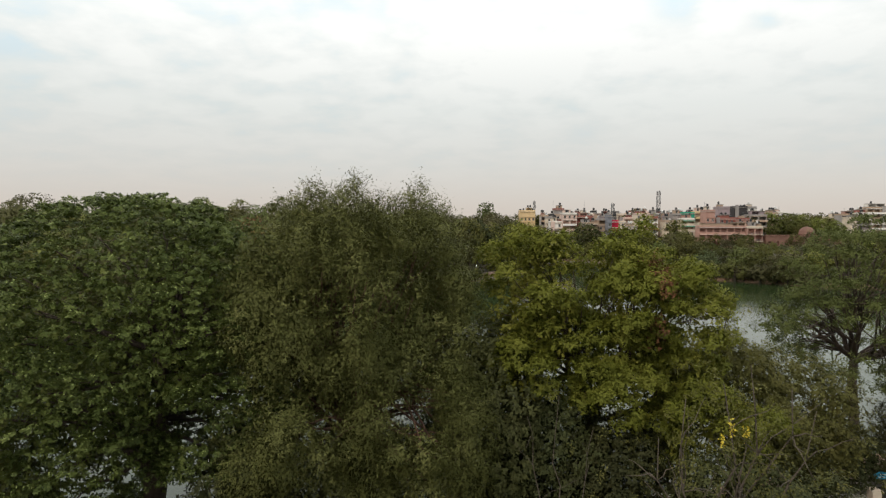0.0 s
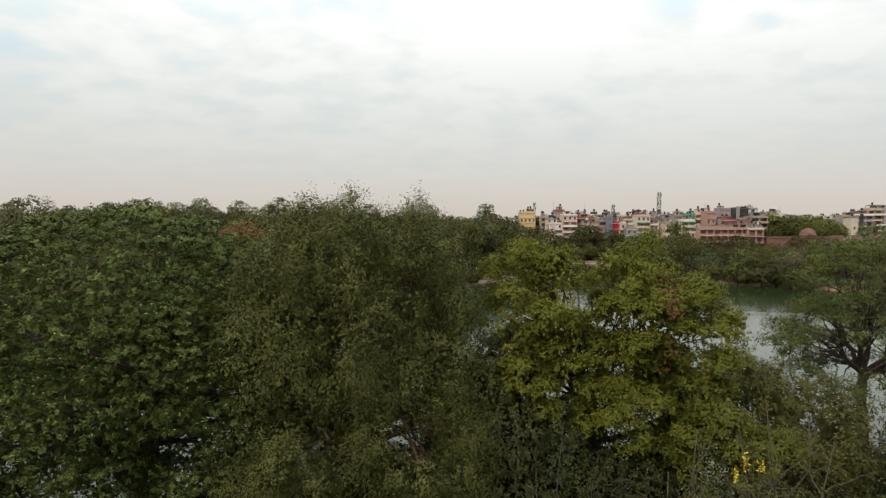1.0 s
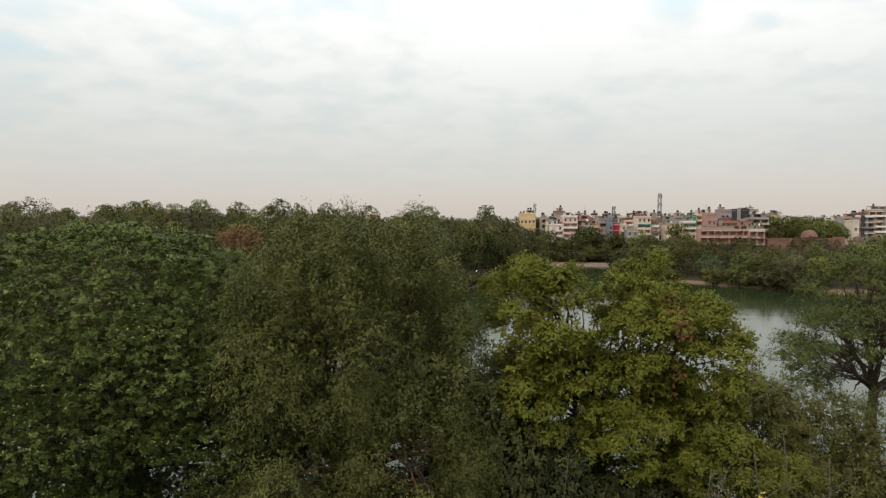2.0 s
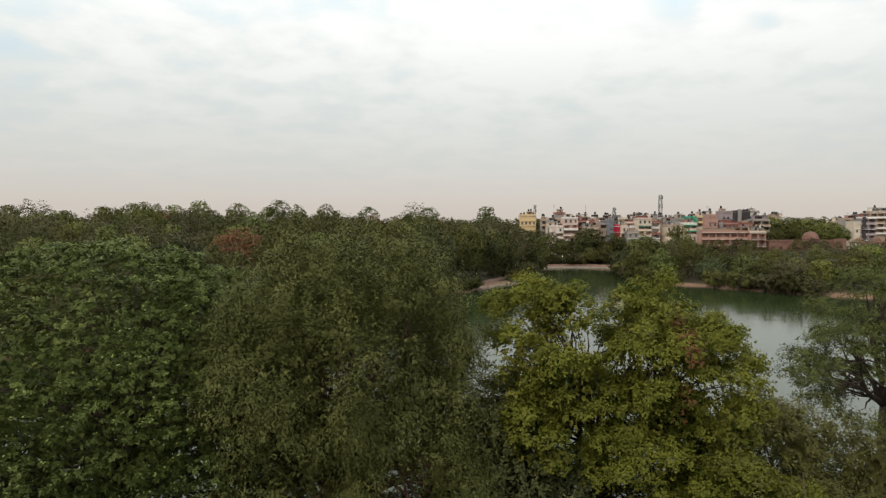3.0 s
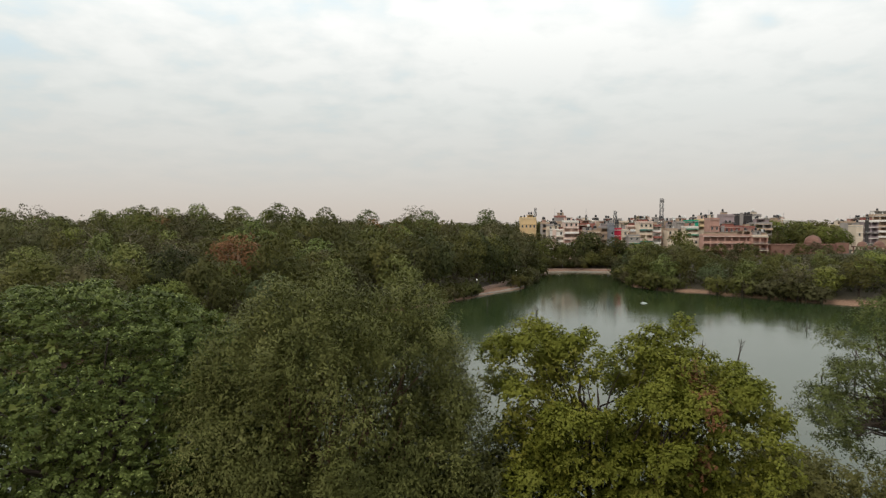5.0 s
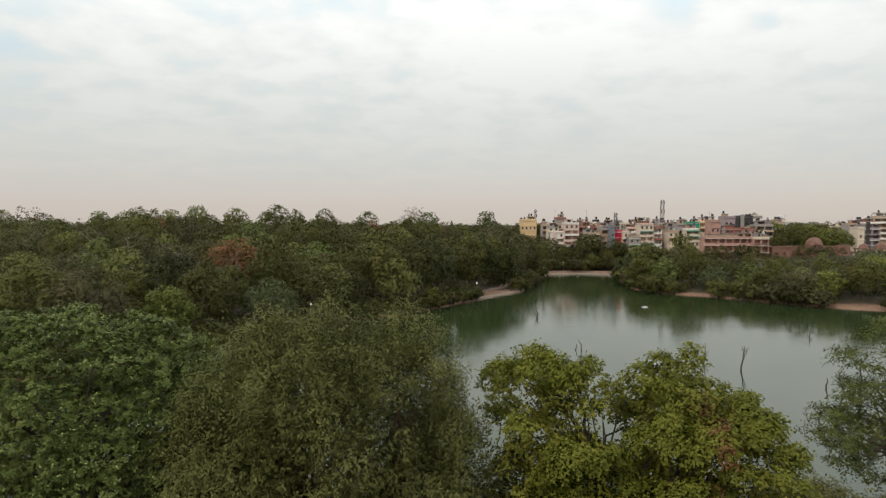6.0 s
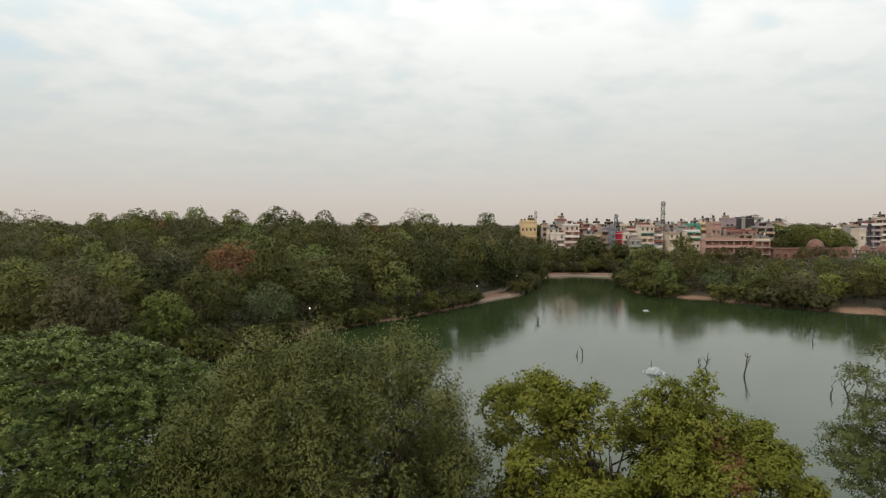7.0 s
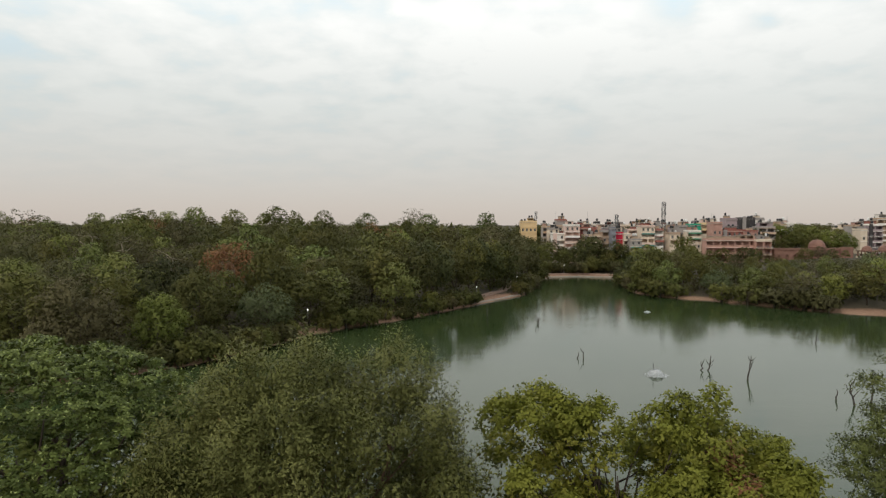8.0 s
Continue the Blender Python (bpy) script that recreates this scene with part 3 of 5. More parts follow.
# the lime-green tree: two domes with a cleft between them, a lower shoulder and a dead rusty spray
rng = np.random.default_rng(31)
mains = [(3.9, 32.8, 14.8, 2.6, 4.0, 4.0), (5.7, 32.0, 14.7, 2.0, 3.8, 3.9), (9.1, 32.0, 14.6, 1.9, 3.8, 3.9), (10.4, 31.6, 14.8, 1.8, 3.2, 3.8), (12.4, 31.4, 13.6, 2.3, 3.6, 3.6),
         (4.3, 31.4, 11.4, 2.1, 2.8, 1.9), (7.6, 31.6, 12.2, 1.8, 2.8, 2.2), (9.8, 31.0, 10.0, 3.8, 3.0, 2.2), (13.6, 30.2, 8.6, 3.4, 2.8, 3.0)]


def keep3(c):
    return not (abs(c[0] - 7.45) < 0.7 and c[2] > 14.4)


big = lobes_on(rng, mains, 250, 0.55, 1.05, -0.7, keep3, (0.92, 1.08))
big = np.concatenate([big, [(10.1, 31.2, 17.9, 0.5), (10.25, 31.2, 18.5, 0.35), (5.0, 32.6, 18.0, 0.6), (7.0, 31.6, 17.0, 0.5)]])
lob = lobes_on(rng, heads(big, 0.7), 1200, 0.22, 0.42, -0.3)
p, d = clumps(rng, lob, 24, 0.7, -0.4, (0.6, 1.25), 0.5)
dead = (np.abs(p[:, 0] - 10.4 - (p[:, 2] - 15.5) * 0.05) < 0.36) & (p[:, 1] < 31.0) & (p[:, 2] > 12.8) & (p[:, 2] < 17.6) & (rng.random(len(p)) < 0.42)
big_tree("lime_green_tree", (8.2, 32.8, gz(8.2, 32.8)), (8.0, 32.8, 8.2), 0.34, big,
         [("crown", sprays(rng, p[~dead], d[~dead], 8, 0.3, 0.135, 0.052, 0.3, 4), LEAF["lime"], ""),
          ("inner_leaves", fill(rng, mains, 4200, 0.18, 0.92, keep3), LEAF["lime"], "shaded inner leaves"),
          ("dead_spray", sprays(rng, p[dead], d[dead], 10, 0.42, 0.16, 0.05, 0.6), WITHERED, "withered rusty leaf spray")],
         "lime-green broad-leaved tree with one withered rusty spray", 7, 110, 35, "", BARK)

# the layered tree by the water: flat tiers of fine leaves with gaps between
rng = np.random.default_rng(41)
lob = lobes_on(rng, [(32.0, 42.4, 12.6, 8.4, 6.8, 7.6), (26.9, 40.8, 11.4, 5.2, 4.6, 4.6)], 190, 0.7, 1.3, -0.7, None, (0.86, 1.06))
lob[:, 2] = np.round(lob[:, 2] / 1.05) * 1.05 + rng.normal(size=len(lob)) * 0.12
p, d = clumps(rng, lob, 34, 0.14, -0.6, (0.2, 1.15), 0.25)
big_tree("layered_tree", (29.6, 43.5, gz(29.6, 43.5)), (29.5, 43.4, 9.0), 0.34, lob, [("crown", sprays(rng, p, d, 11, 0.5, 0.16, 0.042, 0.0), LEAF["fern"], "")],
         "spreading tree with fine leaves in flat layers by the water", 11, 170, 42)

# lower growth on the near bank; its "shade" leaves carry canopy shade in their colour
rng = np.random.default_rng(51)
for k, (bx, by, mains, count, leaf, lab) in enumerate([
        (2.6, 31.0, [(2.6, 31.7, 8.0, 3.4, 3.2, 5.6)], 110, "shade", "dark understory tree with shade-toned leaves on the lake bank"),
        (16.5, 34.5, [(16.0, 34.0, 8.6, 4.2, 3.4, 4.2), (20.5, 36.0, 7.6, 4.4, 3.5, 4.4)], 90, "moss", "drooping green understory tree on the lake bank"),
        (5.8, 31.5, [(5.8, 31.5, 5.6, 3.4, 2.6, 5.2)], 76, "shade", "dark bushy understory tree with shade-toned leaves beneath taller crowns"),
        (-9.6, 30.5, [(-9.4, 30.0, 5.3, 3.0, 3.2, 4.1)], 48, "shade", "dark bushy understory tree with shade-toned leaves beneath taller crowns"),
        (9.6, 31.0, [(9.6, 31.0, 5.0, 4.2, 2.6, 4.4)], 72, "shade", "dark bushy understory tree with shade-toned leaves beneath taller crowns"),
        (-3.0, 33.5, [(-3.0, 33.5, 4.6, 4.4, 2.8, 3.6)], 46, "shade", "dark bushy understory tree with shade-toned leaves beneath taller crowns"),
        (30.0, 38.5, [(31.0, 38.5, 4.2, 4.6, 2.6, 3.6)], 46, "shade", "dark bushy understory tree with shade-toned leaves beneath taller crowns"),
        (13.5, 27.0, [(13.5, 27.0, 5.4, 3.2, 2.2, 3.2), (17.0, 28.0, 4.6, 2.6, 2.2, 2.8)], 48, "shade", "drooping dark understory tree with shade-toned leaves on the bank"),
        (24.0, 39.0, [(24.0, 38.5, 4.0, 3.6, 2.2, 3.2)], 36, "shade", "dark bushy understory tree with shade-toned leaves beneath taller crowns"),
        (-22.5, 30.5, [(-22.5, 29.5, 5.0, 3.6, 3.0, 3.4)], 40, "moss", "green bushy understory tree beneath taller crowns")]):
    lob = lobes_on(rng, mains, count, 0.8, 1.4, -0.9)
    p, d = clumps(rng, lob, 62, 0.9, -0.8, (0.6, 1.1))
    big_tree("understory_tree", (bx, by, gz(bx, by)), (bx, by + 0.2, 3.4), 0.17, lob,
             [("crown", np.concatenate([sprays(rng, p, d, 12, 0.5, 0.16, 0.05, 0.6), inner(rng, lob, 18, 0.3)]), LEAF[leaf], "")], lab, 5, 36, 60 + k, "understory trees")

# the flowering shrub tree in front, mostly bare twigs with a few yellow flower spikes
rng = np.random.default_rng(55)


def twiggy(name, label, base, tips, r, bark, leaf_quads, seed, extra=()):
    g = np.random.default_rng(seed)
    base = np.array(base, float)
    root = thing(name, base, label, "tree")
    for tip in tips:
        tip = np.array(tip, float) - base
        s = Shape()
        q = bend((g.normal() * 0.12, g.normal() * 0.12, -0.3), tip, tip[2] * 0.16, g, 8, 0.26)
        s.tube(q, np.linspace(r, r * 0.16, 8), 6)
        for j in range(9 if leaf_quads is not None else 3):
            a = q[g.integers(3, 7)]
            e = a + g.normal(size=3) * np.array([1.1, 0.8, 0.8]) + np.array([0, 0, 0.7])
            s.tube(bend(a, e, 0.15, g, 5, 0.06), np.linspace(r * 0.3, r * 0.08, 5), 5)
        part("stem", s.mesh("stem", bark, True), root)
    if leaf_quads is not None:
        part("crown", leaf_mesh("crown", leaf_quads - base, LEAF["moss"]), root)
    for at in extra:
        g2 = np.random.default_rng(int(at[0] * 100))
        n_ = 26
        c = np.array(at) - base + g2.normal(size=(n_, 3)) * np.array([0.05, 0.05, 0.14])
        part("flower_spike", leaf_mesh("flower_spike", sprays(g2, c, unit(g2.normal(size=(n_, 3))), 2, 0.05, 0.08, 0.034, 0.2), PETAL), root, "hanging yellow flower spike")["kind"] = "stuff"
    return root


tips = [(8.3, 20.6, 12.8), (9.4, 20.2, 13.4), (10.6, 20.8, 13.9), (11.8, 20.4, 13.2), (12.9, 20.8, 12.3), (10.0, 19.8, 11.4), (7.6, 21.2, 11.2)]
c = np.array(tips)[rng.integers(0, 7, 230)] + rng.normal(size=(230, 3)) * np.array([1.3, 1.0, 1.5]) - np.array([0, 0, 0.9])
twiggy("flowering_shrub", "thin-leaved shrubby tree with a few yellow flower spikes", (10.2, 21.6, gz(10.2, 21.6)), tips, 0.085, BARK_DRY,
       sprays(rng, c, unit(rng.normal(size=c.shape)), 22, 0.6, 0.1, 0.026, 0.5), 56,
       [(9.75, 20.3, 11.85), (10.25, 20.3, 11.75), (9.45, 20.3, 11.45)])
twiggy("bare_sapling", "bare pale-stemmed sapling with arching branches", (5.2, 24.6, gz(5.2, 24.6)),
       [(3.4, 24.4, 11.0), (4.7, 24.4, 11.8), (6.2, 24.8, 10.4)], 0.04, BARK_DRY, None, 57)


# ---------------------------------------------------------------- woods round the lake
def wood_model(seed, leaf, height, radius, tall=0.62, count=24, per=54, size=0.36, bark=BARK, thin=0.0):
    rng = np.random.default_rng(seed)
    rz = height * tall / 2
    zc = height - rz
    mains = [(0, 0, zc, radius, radius, rz)]
    for _ in range(3):
        a = rng.uniform(0, 6.28)
        mains.append((math.cos(a) * radius * 0.55, math.sin(a) * radius * 0.55, zc - rz * rng.uniform(0.0, 0.4), radius * 0.65, radius * 0.65, rz * 0.62))
    lob = lobes_on(rng, mains, count * 2, radius * 0.2, radius * 0.36, -0.8, None, (0.8, 1.05))
    p, d = clumps(rng, lob, int(per * 1.25), 0.85, -0.5, (0.78, 1.08), 0.72)
    if thin:
        k = rng.random(len(p)) > thin
        p, d = p[k], d[k]
    quads = sprays(rng, p, d, 3, size * 1.2, size * 0.95, size * 0.36, 0.2)
    if not thin:
        p, d = clumps(rng, lob, 6, 0.8, -1.0, (0.05, 0.6), 0.0)
        quads = np.concatenate([quads, sprays(rng, p, d, 2, 0.5, size * 1.9, size * 0.7, 0.2)])
    s = Shape()
    fork = np.array([rng.uniform(-0.3, 0.3), rng.uniform(-0.3, 0.3), max(height * (1 - tall) * 0.9, 1.8)])
    s.tube(bend((0, 0, -0.5), fork, 0.1, rng, 4, 0.05), np.linspace(0.26, 0.2, 4), 6)
    for a_ in limbs(rng, fork, lob, 3, 0.22, 3 if not thin else 18, 4):
        k0 = len(s.v)
        s.v += a_.v
        s.f += [tuple(i + k0 for i in f_) for f_ in a_.f]
    return dict(quads=quads, out=outward(quads, lob, (0, 0, zc - rz * 0.3), 1.1), leaf=leaf, trunk=s, height=height, bark=bark)


MODELS = [
    ("deep_green_tree", "dense rounded dark green tree in lakeside woods", wood_model(101, "deep", 12.0, 5.6, 0.94)),
    ("deep_green_tree", "dense rounded dark green tree in lakeside woods", wood_model(102, "deep", 13.5, 5.0, 0.92)),
    ("moss_green_tree", "bushy moss-green tree in lakeside woods", wood_model(103, "moss", 11.5, 5.6, 0.95)),
    ("moss_green_tree", "bushy moss-green tree in lakeside woods", wood_model(104, "moss", 13.0, 5.2, 0.9)),
    ("olive_tree", "thin-leaved olive-brown tree in lakeside woods", wood_model(105, "brown", 12.0, 5.6, 0.92, 26, 54, 0.33)),
    ("olive_tree", "thin-leaved olive-brown tree in lakeside woods", wood_model(106, "olive", 12.5, 5.4, 0.93)),
    ("fresh_green_tree", "fresh yellow-green tree in lakeside woods", wood_model(107, "bright", 11.0, 5.0, 0.94)),
    ("grey_green_tree", "feathery grey-green tree in lakeside woods", wood_model(108, "grey", 11.5, 5.6, 0.93, 26, 54, 0.33)),
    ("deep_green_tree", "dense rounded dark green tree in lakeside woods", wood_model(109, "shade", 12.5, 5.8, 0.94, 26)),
    ("rusty_tree", "half-bare tree with rusty orange leaves", wood_model(110, "rust", 15.5, 5.0, 0.72, 28, 44, 0.34, BARK_PALE, 0.15)),
    ("leafless_tree", "nearly leafless grey-brown tree in lakeside woods", wood_model(111, "brown", 15.0, 4.8, 0.75, 28, 34, 0.28, BARK_PALE, 0.4)),
    ("tall_slender_tree", "tall slender tree above the far woods", wood_model(112, "moss", 22.0, 4.6, 0.52, 17, 40, 0.5, BARK_PALE, 0.08)),
    ("tall_slender_tree", "tall slender tree above the far woods", wood_model(113, "olive", 21.0, 5.2, 0.46, 17, 40, 0.5, BARK_PALE, 0.08)),
    ("shore_shrub", "low bushy shrub leaning over the water", wood_model(114, "moss", 4.2, 2.6, 0.98, 10, 13, 0.36)),
    ("shore_shrub", "low bushy shrub leaning over the water", wood_model(115, "brown", 3.6, 2.6, 0.98, 10, 13, 0.36)),
    ("shore_shrub", "low bushy shrub leaning over the water", wood_model(116, "deep", 4.8, 3.0, 0.98, 11, 13, 0.38)),
]
MASTER = {}


def plant(k, x, y, scale, turn, stretch=1.0):
    """A tree of model k at a place; the first of each model is built, the rest are copies."""
    name, label, mo = MODELS[k]
    light = y > 145 and k < 13            # far ones carry fewer, larger leaf sprays
    m = pose(x, y, gz(x, y), 0, 0, turn) @ Matrix.Diagonal((scale, scale, scale * stretch, 1))
    k = (k, light)
    if k not in MASTER:
        quads, out = mo["quads"], mo["out"]
        if light:
            some = np.random.default_rng(5).random(len(quads)) < 0.36
            quads, out = quads[some], out[some]
            mid = quads.mean(1, keepdims=True)
            quads = mid + (quads - mid) * 1.45
        root = thing(name, (0, 0, 0), label, "tree", name.replace("_", " ") + "s by the lake")
        part("trunk", mo["trunk"].mesh("trunk", mo["bark"], True), root)
        part("crown", leaf_mesh("crown", quads, LEAF[mo["leaf"]], out, 0.3), root)
        MASTER[k] = root
        root.matrix_basis = m
        return root
    made = copy_thing(MASTER[k], m)
    made.matrix_basis = m
    return made


rng = np.random.default_rng(77)
placed = []
NAMED = [
    (6, -50, 117, 1.05, 1.0), (9, -52, 163, 1.12, 1.0), (9, -57, 167, 1.05, 1.0), (10, -68, 160, 1.1, 1.0), (7, -37, 139, 1.0, 1.0), (5, -28, 160, 1.05, 1.0), (4, -24, 166, 0.95, 1.0),
    (0, -9, 184, 1.25, 1.22), (3, -16, 178, 1.15, 1.1), (6, 19, 230, 1.15, 1.4), (1, 4, 206, 1.15, 1.25), (8, 12, 216, 1.2, 1.28), (8, -3, 192, 1.2, 1.3), (3, 9, 212, 1.15, 1.3),
    (5, -12, 172, 1.05, 1.05), (1, 17, 222, 1.1, 1.25), (0, 23, 232, 1.15, 1.3), (5, -20, 184, 1.25, 1.3), (4, 35, 246, 0.6, 0.8), (6, -3, 179, 0.6, 0.9),
    (2, 73, 303, 0.8, 0.9), (0, 62, 318, 0.9, 1.0)]
for k, x, y, s, st in NAMED:
    plant(k, x, y, s, rng.uniform(0, 360), st)
    placed += [(x, y), (x * 0.95, y * 0.95 + 0.4), (x * 0.91, y * 0.91 + 0.7)] if k in (6, 7) else [(x, y)]


def free_land(x, y, gap):
    if shore_distance(np.array([x]), np.array([y]))[0] < 2.6:
        return False
    if beach_at(np.array([x]), np.array([y]))[0] > 0.45:
        return False
    if y > 290 and x > 40:
        return False
    q = np.array(placed)
    return ((q[:, 0] - x) ** 2 + (q[:, 1] - y) ** 2).min() > gap * gap


WEIGHTS = np.array([2.4, 2.4, 3, 3, 3.6, 3.2, 1.5, 0.5, 1.4, 0.3, 0.9])
WEIGHTS = WEIGHTS / WEIGHTS.sum()


def lid(x, y):
    """How high the crowns reach: low where the town and the ruin show above them."""
    u = x / max(y - 9.0, 1.0)
    if u < 0.26:
        return 99.0
    fall = 0.034 if u < 0.43 else 0.054 if u < 0.54 else 0.060 if u < 0.68 else 0.050
    return 25.1 - fall * (y - 9.0)


def fitted(k, x, y, scale):
    h = MODELS[k][2]["height"]
    return min(scale, (lid(x, y) - gz(x, y)) * rng.uniform(0.62, 1.04) / h)


made, tries = 0, 0
while made < 262 and tries < 40000:
    tries += 1
    y = rng.uniform(78, 268)
    x = rng.uniform(-0.76, 0.76) * (y + 6)
    if not free_land(x, y, 9.0 if x < 40 else 7.2):
        continue
    placed.append((x, y))
    k = int(rng.choice(11, p=WEIGHTS)) if x < 40 else int(rng.choice([2, 3, 4, 5, 6, 7, 10, 2, 6, 3]))
    if x < -0.3 * y and rng.random() < 0.4:
        k = int(rng.choice([4, 5, 4, 10]))       # drier, browner stand
    st = rng.uniform(0.75, 1.3)
    plant(k, x, y, fitted(k, x, y, rng.uniform(0.8, 1.4)), rng.uniform(0, 360), st)
    made += 1

# shrubs along the water's edge, but not on the open beaches
ring = np.concatenate([np.linspace(a_, b_, max(int(np.hypot(*(b_ - a_)) / 2.7), 1), endpoint=False) for a_, b_ in zip(SHORE, np.roll(SHORE, -1, axis=0))])
for x, y in ring:
    if y < 70 or abs(x) > 0.8 * y + 8 or beach_at(np.array([x]), np.array([y]))[0] > 0.55 or rng.random() < (0.16 if x < 40 else 0.04):
        continue
    ox, oy = x + rng.normal() * 0.8, y + rng.normal() * 0.8 + (0.6 if x < 40 else -0.2)
    if gz(ox, oy) < -0.35:
        continue
    plant(int(rng.choice([13, 14, 15], p=[0.4, 0.25, 0.35])), ox, oy, rng.uniform(0.75, 1.35) * (1.0 if x < 40 else 1.25), rng.uniform(0, 360))

for x, y, s in [(-42, 119.5, 1.2), (-45, 116.5, 1.3), (-40, 123, 1.1), (-37.5, 127, 1.2), (-49, 113, 1.2), (-36, 130.5, 1.0), (-54, 108.5, 1.3), (-33.5, 136, 0.9)]:
    plant(int(rng.choice([13, 15])), x, y, s, rng.uniform(0, 360))
for x in np.arange(44, 96, 2.9):
    plant(int(rng.choice([13, 14, 15])), x + rng.normal(), 303 + rng.normal() * 1.2, rng.uniform(1.1, 1.7), rng.uniform(0, 360))

# trees that stand above the far woods
for px, top, y, k in [(-262, 29, 370, 12), (-238, 27, 372, 11), (-202, 28, 366, 12), (-178, 31, 364, 11), (-172, 30, 370, 11), (-160, 29, 366, 12), (-145, 31.5, 368, 12), (-122, 30, 366, 12),
                      (-98.5, 32, 369, 12), (-86, 29.5, 366, 11), (-70, 30, 372, 11), (-45, 28, 370, 12), (-16.5, 31.5, 371, 10), (-8, 27.5, 365, 12), (26, 28, 368, 12)]:
    h = MODELS[k][2]["height"]
    plant(k, px, y, (top + 3.6 - gz(px, y)) / h, rng.uniform(0, 360))
    for _ in range(4):
        x2, y2, k2 = min(px + rng.normal() * 7, 28.0), y + rng.normal() * 4, int(rng.choice([11, 12, 3, 5]))
        plant(k2, x2, y2, (top - rng.uniform(0.5, 5.0) - gz(x2, y2)) / MODELS[k2][2]["height"], rng.uniform(0, 360))

for _ in range(80):
    k = int(rng.choice([0, 1, 3, 4, 5, 11, 12], p=[0.16, 0.2, 0.2, 0.14, 0.16, 0.07, 0.07]))
    x, y = rng.uniform(-280, 26), rng.uniform(305, 385)
    plant(k, x, y, (rng.uniform(22.5, 25.8) - gz(x, y)) / MODELS[k][2]["height"], rng.uniform(0, 360))

# the rest of the woods, too many to count
quads, outs = {}, {}
made, tries = 0, 0
far_and_screen_trunks = Shape()
while made < 640 and tries < 40000:
    tries += 1
    y = 240 + 560 * rng.random() ** 1.7
    x = rng.uniform(-0.78, 0.78) * (y + 12)
    if 284 < y < 420 and x > 0.08 * y:
        continue
    if not free_land(x, y, 7.0) and y < 300:
        continue
    placed.append((x, y))
    mo = MODELS[int(rng.choice(11, p=WEIGHTS))][2]
    q = mo["quads"]
    some = rng.choice(len(q), size=int(len(q) * (0.15 if y < 330 else 0.06)), replace=False)
    q = q[some]
    mid = q.mean(1, keepdims=True)
    q = mid + (q - mid) * (2.2 if y < 330 else 3.2)
    a, s = rng.uniform(0, 6.28), rng.uniform(0.8, 1.35)
    s = min(s, (lid(x, y) - gz(x, y)) * rng.uniform(0.82, 1.0) / mo["height"]) if y < 300 else s
    rot = np.array([[math.cos(a), -math.sin(a), 0], [math.sin(a), math.cos(a), 0], [0, 0, 1]])
    quads.setdefault(mo["leaf"], []).append(q @ rot.T * s + np.array([x, y, gz(x, y)]))
    outs.setdefault(mo["leaf"], []).append(mo["out"][some] @ rot.T)
    far_and_screen_trunks.tube([(x, y, gz(x, y) - 0.5), (x, y, gz(x, y) + 5 * s)], [0.3, 0.2], 5)
    made += 1
# unseen trees added behind and below the camera, to block light on the bank
for _ in range(70):
    x, y = rng.uniform(-55, 55), rng.uniform(-36, 15)
    mo = MODELS[int(rng.choice(9))][2]
    some = rng.choice(len(mo["quads"]), size=len(mo["quads"]) // 9, replace=False)
    q = mo["quads"][some]
    outs.setdefault(mo["leaf"], []).append(mo["out"][some])
    mid = q.mean(1, keepdims=True)
    s = (rng.uniform(10.0, 14.0) if y < -2 else rng.uniform(6.0, 8.5)) / mo["height"]
    quads.setdefault(mo["leaf"], []).append((mid + (q - mid) * 2.4) * s + np.array([x, y, gz(x, y)]))
    far_and_screen_trunks.tube([(x, y, gz(x, y) - 0.5), (x, y, gz(x, y) + 5 * s)], [0.3, 0.2], 5)
woods = tagged(new("far_woods"), "green and brown lake woods plus unseen trees that block light", "woods", kind="stuff")
for leaf, qs in quads.items():
    part("crowns", leaf_mesh("crowns", np.concatenate(qs), LEAF[leaf], np.concatenate(outs[leaf]), 0.45), woods)["kind"] = "stuff"
part("trunks", far_and_screen_trunks.mesh("trunks", BARK), woods)["kind"] = "stuff"

# low growth that fills the ground between the trunks
under = {}
made, tries = 0, 0
while made < 1350 and tries < 40000:
    tries += 1
    y = 74 + 230 * rng.random() ** 1.2
    x = rng.uniform(-0.78, 0.78) * (y + 6)
    away = shore_distance(np.array([x]), np.array([y]))[0]
    if away < 1.0 or (made > 1050 and away > 14) or beach_at(np.array([x]), np.array([y]))[0] > 0.4:
        continue
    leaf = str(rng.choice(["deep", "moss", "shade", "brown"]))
    hgt_ = rng.uniform(1.6, 4.2) if away > 14 else rng.uniform(2.4, 5.2)
    n_ = 30
    d = unit(rng.normal(size=(n_, 3)))
    d[:, 2] = np.abs(d[:, 2])
    c = np.array([x, y, gz(x, y)]) + d * np.array([2.6, 2.6, hgt_]) * rng.uniform(0.6, 1.05, (n_, 1))
    under.setdefault(leaf, []).append((sprays(rng, c, d, 4, 0.7, 0.55, 0.19, 0.3), np.repeat(d, 4, axis=0)))
    made += 1
growth = tagged(new("undergrowth"), "tangled green and brown undergrowth beneath the trees", "undergrowth", kind="stuff")
for leaf, qs in under.items():
    part("bushes", leaf_mesh("bushes", np.concatenate([q_ for q_, _ in qs]), LEAF[leaf], np.concatenate([o_ for _, o_ in qs]), 0.5), growth)["kind"] = "stuff"


